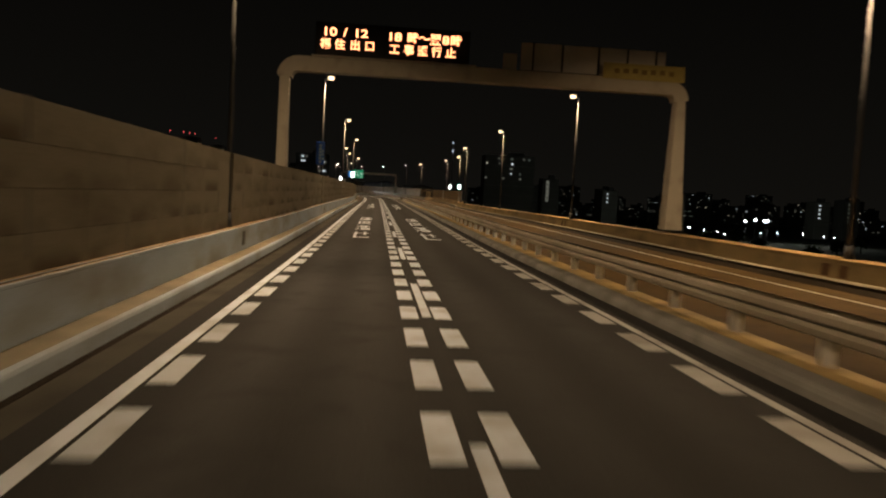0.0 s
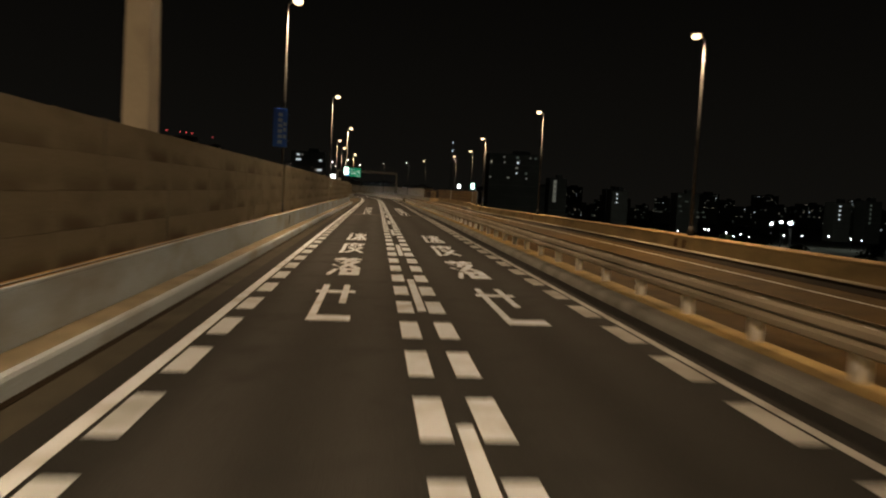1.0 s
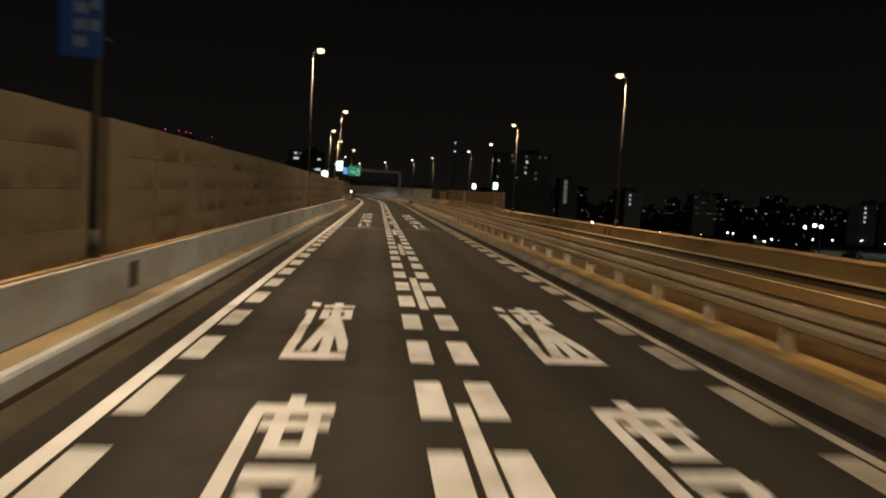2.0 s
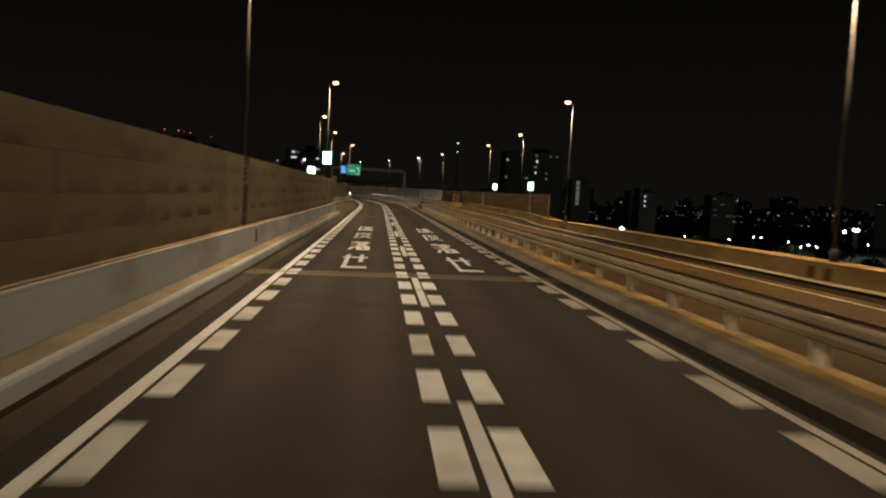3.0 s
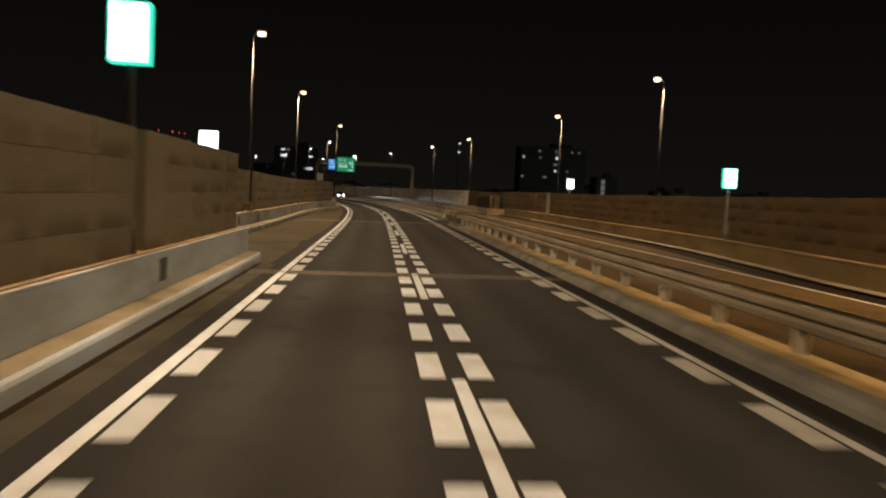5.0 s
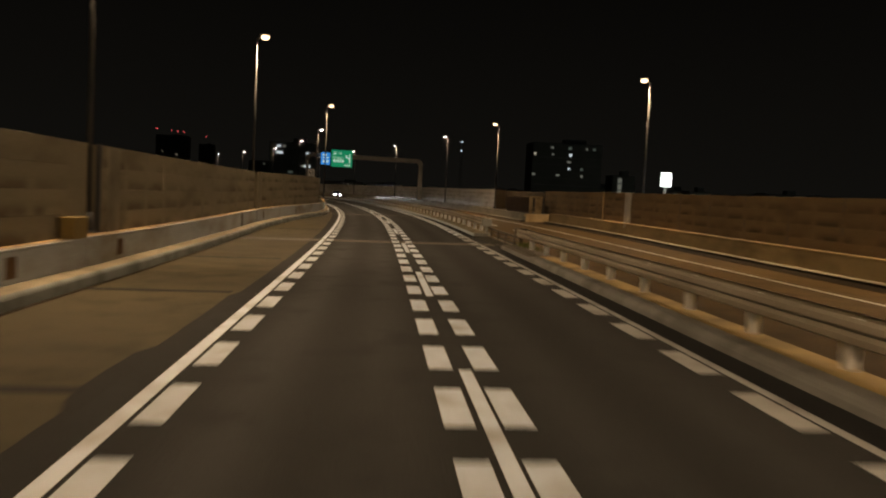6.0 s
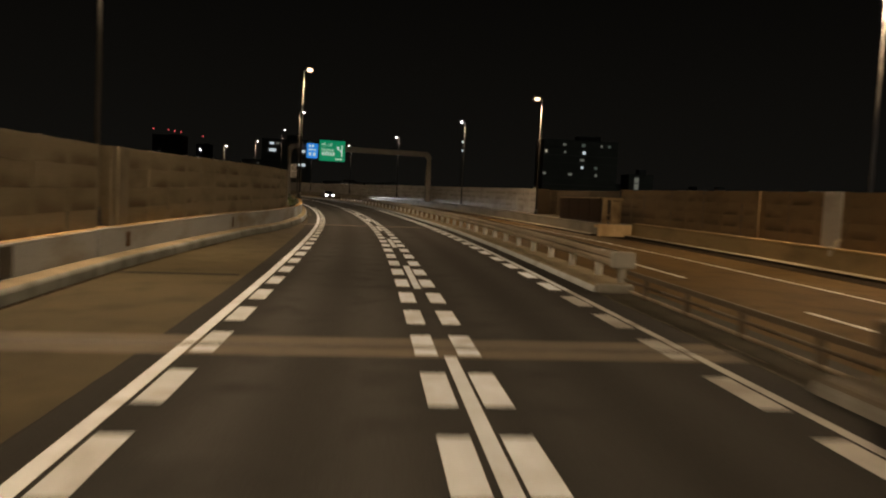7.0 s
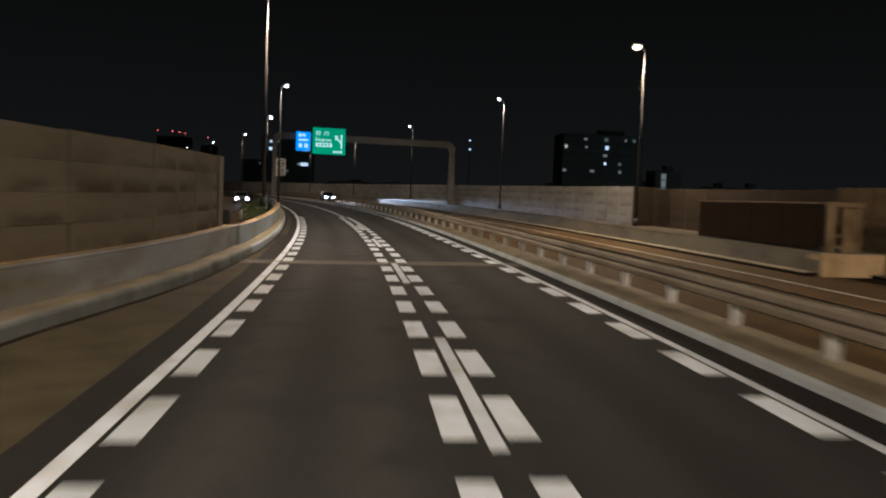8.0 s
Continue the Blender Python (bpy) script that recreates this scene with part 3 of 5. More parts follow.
def barrier(name, s0, s1, line, label, material, side, rows=4, foot=0.985, niches=()):
    """A barrier of boards in rows between slim steel posts. side 1: its face looks to the right of the road, -1: to the left."""
    thing = base(name, Matrix.Identity(4), label, "noise barrier", kind="structure")
    me, lift = panel_mesh("panel", material), foot if callable(foot) else (lambda s: foot)
    post = slab(0.12, 0.10, rows * ROW + 0.02, M_GALV, "barrier_post")
    count = int(round((s1 - s0) / LONG))
    rnd = random.Random(hash(len(name)) % 97)
    jamb = slab(0.26, 0.06, rows * ROW, material, "jamb")
    for i in range(count + 1):
        s = s0 + i * LONG
        d = line(s)
        deep = any(abs(s + LONG / 2 - n) < LONG / 2 for n in niches)
        if deep:
            at = min(niches, key=lambda n: abs(s + LONG / 2 - n))
            for e, k in ((at - 0.42, -1), (at + 0.48, 1)):
                ob = part("jamb", jamb, None, thing)
                ob.matrix_world = upright(e, line(e) - 0.14 * side, lift(e) + fall(-4.66))
                end = s if k < 0 else s + LONG
                filler = slab(0.06, abs(end - e), rows * ROW, material, "return_board")
                ob = part("return_board", filler, None, thing)
                ob.matrix_world = upright((e + end) / 2, line((e + end) / 2) - 0.03 * side, lift(e) + fall(-4.66))
        if i % 2 == 0 or i == count:
            ob = part("barrier_post", post, None, thing)
            ob.matrix_world = upright(s, d - 0.06 * side, lift(s) + (fall(-4.66) if side > 0 else 0))
        if i == count:
            break
        a, b = spot(s, line(s)), spot(s + LONG, line(s + LONG))
        ang = math.atan2(-(b.x - a.x), b.y - a.y)
        for r in range(rows):
            ob = part("panel", me, None, thing)
            mid = (a + b) / 2
            mid.z = height(s + LONG / 2) + dip(s + LONG / 2, d) + lift(s + LONG / 2) + (fall(-4.66) if side > 0 else 0) + r * ROW
            off = rnd.uniform(-0.006, 0.006) - (0.26 if deep else 0)
            ob.matrix_world = Matrix.Translation(mid) @ Matrix.Rotation(ang + (0 if side > 0 else math.pi), 4, "Z") @ pose(off, 0, 0)
    return thing


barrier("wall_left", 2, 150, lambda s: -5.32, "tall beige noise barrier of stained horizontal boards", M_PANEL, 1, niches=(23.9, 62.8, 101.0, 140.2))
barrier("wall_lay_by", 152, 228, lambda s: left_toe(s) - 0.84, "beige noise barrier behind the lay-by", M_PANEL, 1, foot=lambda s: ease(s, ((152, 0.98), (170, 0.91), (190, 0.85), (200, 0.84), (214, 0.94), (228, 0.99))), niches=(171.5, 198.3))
back_wall = sweep("wall_left_behind", [(-5.32, 0.95), (-5.32, 3.25), (-5.42, 3.25), (-5.42, 0.95)], -40, 2, M_PANEL)
tagged(back_wall, "beige noise barrier running on behind", "noise barrier", kind="structure")
bm = bmesh.new()
box(bm, -1.4, 0, 1.13, 2.9, 0.10, 2.26, 0.01)
ret = part("wall_return", bm, M_PANEL, None)
ret.matrix_world = upright(150.6, -5.6, 0.93)
tagged(ret, "short cross wall that closes the barrier at the lay-by", "noise barrier", kind="structure")
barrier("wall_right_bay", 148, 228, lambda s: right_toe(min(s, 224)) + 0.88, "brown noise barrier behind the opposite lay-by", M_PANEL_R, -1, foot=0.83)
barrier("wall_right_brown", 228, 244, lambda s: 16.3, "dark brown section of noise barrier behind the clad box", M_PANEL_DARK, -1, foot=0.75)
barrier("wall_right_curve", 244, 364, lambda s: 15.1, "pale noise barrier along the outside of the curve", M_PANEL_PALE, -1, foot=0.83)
far_wall = sweep("wall_right_far", [(15.1, 0.8), (15.1, 3.08), (15.2, 3.08), (15.2, 0.8)], 364, 560, M_PANEL_PALE, lean=False)
tagged(far_wall, "pale noise barrier far round the curve", "noise barrier", kind="structure")
bm = bmesh.new()
box(bm, 0, 0, 0.43, 2.55, 0.9, 0.86, 0.03)
block = part("concrete_block", bm, M_CREAM, None)
block.matrix_world = upright(225.12, 15.05, 0.0)
tagged(block, "cream concrete block where the lay-by parapet steps in", "concrete block", kind="structure")
cage = base("maintenance_cage", upright(225.12, 14.72, 0.86), "small grimy steel service door frame above the concrete block", "service door")
for dx, w in ((-0.45, 0.30), (0.0, 0.08), (0.56, 0.10)):
    bm = bmesh.new()
    box(bm, dx, 0, 0.76, w, 0.14, 1.52, 0.01)
    part("post", bm, M_CAGE, cage)
for z in (0.22, 0.58):
    bm = bmesh.new()
    box(bm, -0.15, 0, z, 0.28, 0.06, 0.07, 0.01)
    part("rung", bm, M_CAGE, cage)
bm = bmesh.new()
box(bm, 0.03, 0, 1.60, 1.30, 0.24, 0.16, 0.02)
part("head", bm, M_CAGE, cage)
bm = bmesh.new()
box(bm, 0.28, 0.03, 0.75, 0.46, 0.05, 1.44, 0.008)
door_leaf = part("leaf", bm, M_CAGE, cage, "stained steel door leaf")
bm = bmesh.new()
box(bm, 0.28, -0.005, 0.52, 0.40, 0.03, 0.05, 0.006)
part("crossbar", bm, M_CAGE, door_leaf)
clad = base("clad_box", upright(229.9, 14.3, 0.93), "dark brown clad equipment box on the parapet", "equipment box")
for k in range(8):
    bm = bmesh.new()
    box(bm, -0.16 + 0.012 * (k % 2), -3.92 + 1.12 * k, 0.76, 0.06, 1.09, 1.52, 0.008)
    part("board", bm, M_WOOD, clad)
bm = bmesh.new()
box(bm, 0.10, 0, 1.53, 0.62, 9.1, 0.05, 0.01)
part("cap", bm, M_CAGE, clad, "stained metal cap strip")
bm = bmesh.new()
box(bm, 0.12, 4.5, 0.76, 0.52, 0.06, 1.5, 0.008)
part("end_board", bm, M_WOOD, clad)
bm = bmesh.new()
box(bm, 0, 0, 1.13, 1.25, 0.10, 2.26, 0.01)
cross = part("wall_cross", bm, M_PANEL_DARK, None)
cross.matrix_world = upright(243.9, 15.72, 0.83)
tagged(cross, "dark brown cross wall where the barrier steps in", "noise barrier", kind="structure")

# ---------------- road markings ----------------
CYCLE = 12.925
BLOCK = CYCLE / 5
FIRST = 7.72 - 1.5
block_me = slab(0.315, 1.5, 0.006, M_PAINT, "marking_block")
block_dim = slab(0.315, 1.5, 0.006, M_PAINT_DIM, "marking_block")
block_side = slab(0.315, 1.5, 0.006, M_PAINT_SIDE, "marking_block")
near, beyond = 0, {}
for i in range(-3, 180):
    s = FIRST + i * BLOCK + 0.75
    if s > 440:
        break
    for d in (-3.33, -0.315, 0.285, 3.315):
        if s > 264:
            continue
        if 0 < s < 194 and near < 300:
            ob = part("marking_block", block_dim if d > 3 else block_side if d < -3 else block_me, None, road)
            ob.matrix_world = lying(s, d, 0.001)
            near += 1
        else:
            rest_v, rest_f = beyond.setdefault(M_PAINT_DIM if d > 3 and s < 195 else M_PAINT_SIDE if d < -3 else M_PAINT, ([], []))
            m, q = lying(s, d, 0.005), len(rest_v)
            rest_v += [m @ Vector((x, y, 0)) for x, y in ((-.157, -.75), (.157, -.75), (.157, .75), (-.157, .75))]
            rest_f.append((q, q + 1, q + 2, q + 3))
for paint, (rest_v, rest_f) in beyond.items():
    rest = part("marking_blocks_beyond", mesh_of("marking_blocks_beyond", rest_v, rest_f, paint), None, road)
    tagged(rest, "white slow-down blocks further along", kind="stuff")
dash_me = slab(0.165, 5.4, 0.006, M_PAINT, "lane_dash", 0.0)
for i in range(-1, 20):
    ob = part("lane_dash", dash_me, None, road)
    ob.matrix_world = lying(4.03 + i * CYCLE - (0.05 if i < 5 else 0.6), 0, 0.001)
# Right line: colour dimmed, then raised from 195 on for headlights.
for d, paint, half, s0, s1 in ((-3.64, M_PAINT, 0.092, -35, 520), (3.60, M_PAINT_DIM, 0.068, -35, 195), (3.60, M_PAINT, 0.072, 195, 520)):
    ob = sweep("edge_line", [(d - half, 0.005), (d + half, 0.005), (d + half, -0.01), (d - half, -0.01)], s0, s1, paint, parent=road)
ob = sweep("edge_line", [(11.27, 0.006), (11.36, 0.006), (11.36, -0.01), (11.27, -0.01)], -35, 520, M_PAINT_THIN, parent=far_road)
ob = sweep("centre_line", [(-0.10, 0.005), (0.10, 0.005), (0.10, -0.01), (-0.10, -0.01)], 264, 420, M_PAINT, parent=road)
dash_far = slab(0.11, 4.7, 0.012, M_PAINT_THIN, "lane_dash")
for i in range(-1, 40):
    ob = part("lane_dash", dash_far, None, far_road)
    ob.matrix_world = lying(10.0 + i * 11.25 - 0.05 * (i > 17), 8.13, 0.002)

# Road writing, as strokes in a cell 1 wide and 1 long (0 near, 1 far), filled into rows.
STROKES = {
    "se": [((0.0, 0.76), (1.0, 0.76), 0.075), ((0.20, 1.0), (0.20, 0.06), 0.17), ((0.74, 1.0), (0.74, 0.42), 0.17), ((0.12, 0.06), (1.0, 0.06), 0.11)],
    "raku": [((0.0, 0.90), (1.0, 0.90), 0.085), ((0.30, 1.0), (0.30, 0.82), 0.20), ((0.70, 1.0), (0.70, 0.82), 0.20),
             ((0.06, 0.80), (0.27, 0.71), 0.13), ((0.02, 0.55), (0.24, 0.46), 0.14), ((0.04, 0.0), (0.23, 0.30), 0.16),
             ((0.54, 0.84), (0.36, 0.60), 0.20), ((0.48, 0.755), (0.94, 0.755), 0.085), ((0.86, 0.76), (0.34, 0.36), 0.25), ((0.48, 0.62), (0.94, 0.34), 0.25),
             ((0.34, 0.29), (1.0, 0.29), 0.105), ((0.38, 0.075), (1.0, 0.075), 0.15), ((0.49, 0.33), (0.49, 0.0), 0.22), ((0.87, 0.33), (0.87, 0.0), 0.26)],
    "do": [((0.52, 1.0), (0.52, 0.90), 0.18), ((0.04, 0.90), (1.0, 0.90), 0.065), ((0.11, 0.90), (0.11, 0.30), 0.15), ((0.11, 0.30), (0.07, 0.0), 0.16),
           ((0.22, 0.80), (0.98, 0.80), 0.06), ((0.42, 0.86), (0.42, 0.64), 0.15), ((0.78, 0.86), (0.78, 0.64), 0.15), ((0.36, 0.66), (0.86, 0.66), 0.055),
           ((0.26, 0.54), (0.92, 0.54), 0.07), ((0.90, 0.52), (0.26, 0.03), 0.20), ((0.36, 0.48), (0.98, 0.03), 0.20)],
    "soku": [((0.04, 0.97), (0.24, 0.93), 0.10), ((0.0, 0.78), (0.22, 0.78), 0.07), ((0.14, 0.80), (0.08, 0.04), 0.17), ((0.0, 0.04), (1.0, 0.04), 0.08),
             ((0.64, 1.0), (0.64, 0.08), 0.19), ((0.34, 0.91), (1.0, 0.91), 0.06), ((0.36, 0.80), (0.98, 0.80), 0.055), ((0.36, 0.66), (0.98, 0.66), 0.055),
             ((0.42, 0.84), (0.42, 0.63), 0.17), ((0.90, 0.84), (0.90, 0.63), 0.17), ((0.60, 0.63), (0.34, 0.10), 0.20), ((0.68, 0.63), (0.97, 0.10), 0.20)],
}


def road_letter(key, s, d, wide=0.87, long=5.25):
    """One painted character, wide to long stretched, laid in the lane."""
    nx, ny = 42, 110
    verts, faces, z = [], [], 0.0
    for j in range(ny):
        y = (j + 0.5) / ny
        row = []
        for i in range(nx):
            x = (i + 0.5) / nx
            hit = False
            for (ax, ay), (bx, by), w in STROKES[key]:
                dx, dy = bx - ax, by - ay
                # across-widths for upright strokes, along-widths for level ones
                if abs(dx) * wide > abs(dy) * long * 0.5:
                    if min(ax, bx) <= x <= max(ax, bx) and abs(y - (ay + dy * (x - ax) / dx)) < w / 2:
                        hit = True
                elif min(ay, by) <= y <= max(ay, by) and abs(x - (ax + dx * (y - ay) / dy)) < w / 2:
                    hit = True
                if hit:
                    break
            row.append(hit)
        i = 0
        while i < nx:
            if row[i]:
                k = i
                while k < nx and row[k]:
                    k += 1
                x0, x1, y0, y1 = (i / nx - 0.5) * wide, (k / nx - 0.5) * wide, (j / ny) * long, ((j + 1) / ny) * long
                q = len(verts)
                verts += [(x0, y0, 0), (x1, y0, 0), (x1, y1, 0), (x0, y1, 0)]
                faces.append((q, q + 1, q + 2, q + 3))
                i = k
            else:
                i += 1
    me = mesh_of("road_letter", verts, faces, M_PAINT)
    ob = part("road_letter", me, None, road, "white stretched painted character")
    ob.matrix_world = lying(s, d, 0.006)
    return ob


for starts in ((38.65, 46.1, 53.4, 60.6), (98.85, 106.4, 114.35, 122.0)):
    for key, s in zip(("se", "raku", "do", "soku"), starts):
        for d in (-1.78, 1.80):
            road_letter(key, s, d)

# Expansion joints: a pale mortar band with two steel lips.
for s, w in ((97.2, 1.15), (147.9, 0.9), (187.7, 1.35), (226.0, 1.1), (268.0, 0.9)):
    left = -4.6 if s < 150 or s > 228 else left_toe(s)
    ob = sweep("expansion_joint", [(left, 0.003), (4.5, 0.003), (4.5, -0.05), (left, -0.05)], s - w / 2, s + w / 2, M_JOINT, 0.6, parent=road)
    for o in (-0.09, 0.09):
        ob = sweep("joint_lip", [(left, 0.0125), (4.5, 0.0125), (4.5, -0.05), (left, -0.05)], s + o - 0.03, s + o + 0.03, M_STEEL_DARK, 0.06, parent=road)
for s in (159.8, 168.5, 177.3, 196.5):
    ob = sweep("tar_seam", [(left_toe(s) + 0.1, 0.002), (-4.34, 0.002), (-4.34, -0.05), (left_toe(s) + 0.1, -0.05)], s, s + 0.26, M_ASPHALT_EDGE, 0.16, parent=bay)

# ---------------- median guard rail ----------------
MEDIAN = [(4.17, -0.05), (4.20, 0.09), (4.235, 0.14), (4.29, 0.178), (4.36, 0.19), (5.12, 0.20), (5.15, 0.16), (5.15, -0.05)]
median = sweep("median_kerb", MEDIAN, -40, 179.0, M_KERB_MEDIAN)
sand = sweep("median_sand", [(4.56, 0.15), (4.56, 0.196), (4.60, 0.2005), (5.10, 0.206), (5.10, 0.15)], -40, 179.0, M_MEDIAN_TOP)
tagged(sand, "dusty yellow sand lying along the median under the rail", "sand", kind="structure")
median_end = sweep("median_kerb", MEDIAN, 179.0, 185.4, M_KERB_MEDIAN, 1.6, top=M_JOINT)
tagged(median_end, "soil-stained end of the median kerb at the opening", "kerb", kind="structure")
tagged(median, "pale concrete median kerb under the guard rail", "kerb", kind="structure")
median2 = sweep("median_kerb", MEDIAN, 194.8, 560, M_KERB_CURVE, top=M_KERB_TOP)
tagged(median2, "concrete median kerb along the curve, paled for headlight", "kerb", kind="structure")
median3 = sweep("median_strip", [(4.22, -0.05), (4.22, 0.004), (5.62, 0.004), (5.62, -0.05)], 185.4, 194.8, M_GUTTER)
tagged(median3, "flat grimy concrete strip at the opening in the median", "median", kind="structure")


def beam_profile(d, face):
    """A W-shaped rail, 35 cm high and 12 mm thick, its face to the given side."""
    zs = [(0.57, 0.0), (0.585, 0.03), (0.61, 0.07), (0.69, 0.08), (0.72, 0.05), (0.745, 0.012), (0.77, 0.05), (0.80, 0.08), (0.88, 0.07), (0.905, 0.03), (0.92, 0.0)]
    out = [(d + face * o, z) for z, o in zs]
    back = [(d + face * (o - 0.012), z) for z, o in reversed(zs)]
    return out + back


post_bm = bmesh.new()
tube(post_bm, (0, 0, 0), (0, 0, 0.68), 0.098, 0.098, 16)
POST = bpy.data.meshes.new("post")
post_bm.to_mesh(POST)
post_bm.free()
POST.materials.append(M_POST)
spacer_bm = bmesh.new()
box(spacer_bm, 0, 0, 0.56, 0.30, 0.09, 0.22, 0.012)
SPACER = bpy.data.meshes.new("spacer")
spacer_bm.to_mesh(SPACER)
spacer_bm.free()
SPACER.materials.append(M_GALV_PALE)


def guard_rail(s0, s1, label, first):
    rail = base("guard_rail", Matrix.Identity(4), label, "guard rail", "median guard rails")
    sweep("front_beam", beam_profile(4.79, -1), s0, s1, M_GALV_PALE, 2.5, parent=rail)
    sweep("rear_beam", beam_profile(5.14, 1), s0, s1, M_GALV_PALE, 2.5, parent=rail)
    s = first
    while s < s1:
        ob = part("post", POST, None, rail)
        ob.matrix_world = upright(s, 4.96, fall(4.96) + 0.195)
        ob = part("spacer", SPACER, None, rail)
        ob.matrix_world = upright(s, 4.96, fall(4.96) + 0.195)
        s += 2.7
    for e, skin in ((s0 - 0.1, M_PLATE), (s1 + 0.1, M_GATE)):
        eb = bmesh.new()
        box(eb, 0.0, 0, 0.56, 0.56, 0.30, 0.40, 0.05)
        box(eb, 0.0, 0, 0.19, 0.17, 0.14, 0.38, 0.02)
        ob = part("end_plate", eb, skin, rail, "dull grey rounded end plate" if skin is M_PLATE else "grimy steel end plate")
        ob.matrix_world = upright(e, 4.96, fall(5) + 0.19)
    return rail


guard_rail(-38, 184.8, "pale steel double guard rail on round posts", -36.3)
guard_rail(195.2, 305, "pale steel double guard rail following the curve", 197.0)
gate = base("removable_rail", Matrix.Identity(4), "low grey steel rail that closes the median opening", "guard rail")
for z, r, m in ((0.06, 0.035, M_GALV_PALE), (0.30, 0.03, M_GATE)):
    pb = bmesh.new()
    for a in range(4):
        tube(pb, spot(185.3 + 2.42 * a, 5.0, fall(5) + z), spot(187.72 + 2.42 * a, 5.0, fall(5) + z), r, r, 10)
    part("pipe", pb, m, gate)
top_rail = sweep("top_rail", [(4.97, 0.44), (5.04, 0.44), (5.04, 0.54), (4.97, 0.54)], 185.3, 194.75, M_GATE, 2.0, parent=gate)
for s in (186.6, 188.9, 191.2, 193.5):
    pb = bmesh.new()
    box(pb, 0, 0, 0.26, 0.09, 0.13, 0.52, 0.012)
    ob = part("post", pb, M_GATE, gate)
    ob.matrix_world = upright(s, 5.0, fall(5))
nose = bmesh.new()
box(nose, 0.0, 0.1, 0.10, 0.86, 0.35, 0.20, 0.05)
ob = part("kerb_nose", nose, M_PLATE, None)
ob.matrix_world = upright(194.6, 4.66, fall(4.66))
tagged(ob, "pale grey block at the end of the median kerb", "marker block")

# Dry weeds in the crack at the end of the median kerb.
wr = random.Random(12)
verts, faces = [], []
for _ in range(260):
    x, y, a = wr.gauss(0, 0.16), -abs(wr.gauss(0, 1.5)) + 0.5, wr.uniform(0, 6.28)
    h, q = wr.uniform(0.08, 0.26), len(verts)
    dx, dy = math.cos(a) * 0.014, math.sin(a) * 0.014
    verts += [(x - dx, y - dy, -0.01), (x + dx, y + dy, -0.01), (x + dy * 5, y - dx * 5, h)]
    faces.append((q, q + 1, q + 2))
weeds = new("weeds", mesh_of("weeds", verts, faces, M_WEED))
weeds.matrix_world = upright(184.6, 5.05, fall(5) + 0.18)
tagged(weeds, "dry yellow-green weeds at the end of the median kerb", "weeds", kind="stuff")

# ---------------- street lamps ----------------
light = bpy.data.lights.new("sodium_light", "SPOT")
light.spot_size, light.spot_blend, light.shadow_soft_size = radians(146), 0.45, 0.14
light.energy, light.color = LAMP_WATTS, LAMP_COLOUR
throw = bpy.data.lights.new("sodium_throw", "SPOT")
throw.spot_size, throw.spot_blend, throw.shadow_soft_size = radians(92), 0.8, 0.14
throw.energy, throw.color = BEAM_WATTS, LAMP_COLOUR
white_light = bpy.data.lights.new("led_light", "SPOT")
white_light.spot_size, white_light.spot_blend, white_light.shadow_soft_size = radians(165), 0.25, 0.14
white_light.energy, white_light.color = LAMP_WATTS * 0.24, (1.0, 0.70, 0.42)
white_throw = throw.copy()
white_throw.energy = BEAM_WATTS * 0.24


def street_lamp(bulb=light, side_beam=throw, lens=M_LENS, tone="warm white", size=1.0):
    """A tapered pole with a flat hooded head that reaches 0.4 m out to +x; 10.1 m to the lens."""
    lamp = base("street_lamp", Matrix.Identity(4), "tall slim tapered steel street lamp glowing " + tone, "street lamp", "viaduct street lamps")
    bm = bmesh.new()
    tube(bm, (0, 0, 0.30), (0, 0, 9.70), 0.082, 0.036, 14)
    part("pole", bm, M_GALV, lamp)
    bm = bmesh.new()
    tube(bm, (0, 0, 0.0), (0, 0, 0.04), 0.22, 0.22, 16)
    tube(bm, (0, 0, 0.04), (0, 0, 0.50), 0.16, 0.12, 14)
    part("base_plate", bm, M_GALV, lamp)
    bm = bmesh.new()
    box(bm, 0.0, -0.11, 1.25, 0.12, 0.03, 0.42, 0.008)
    part("hatch", bm, M_GALV, lamp)
    bm = bmesh.new()
    tube(bm, (0, 0, 9.65), (0.16, 0, 9.80), 0.05, 0.045, 10)
    tube(bm, (0.12, 0, 9.80), (0.60, 0, 9.88), 0.06, 0.09, 12)
    vs = box(bm, 0.42, 0, 9.94, 0.56, 0.26, 0.10, 0.04)
    part("head", bm, M_HOUSING, lamp)
    bm = bmesh.new()
    bmesh.ops.create_uvsphere(bm, u_segments=16, v_segments=8, radius=1.0)
    bmesh.ops.scale(bm, vec=(0.24 * size, 0.18 * size, 0.15 * size), verts=bm.verts)
    bmesh.ops.translate(bm, vec=(0.44, 0, 9.80), verts=bm.verts)
    for f in bm.faces:
        f.smooth = True
    part("lens", bm, lens, lamp, "glowing lens")
    lo = new("bulb", bulb)
    lo.parent = lamp
    lo.location, lo.rotation_euler = (0.30, 0, 9.55), (0, radians(-28), 0)
    # two beams up and down the road, as the lens throws them
    for turn in (-47, 47):
        lo = new("throw", side_beam)
        lo.parent = lamp
        lo.location, lo.rotation_euler = (0.30, 0, 9.5), (radians(turn), 0, 0)
    return lamp


lamp0 = street_lamp()
lamp_w = street_lamp(white_light, white_throw, M_LENS_WHITE, "cold white", 0.5)
LEFT_LAMPS = ((-16.0, -5.42), (23.9, -5.42), (62.8, -5.42), (101.0, -5.42), (140.0, -5.42), (171.5, -8.42), (198.3, -8.36), (239.0, -5.15, 0.4), (268, -5.05, -0.34), (303.5, -4.95, -0.15), (340.5, -5.05, -0.2), (381, -5.05, 0.15))
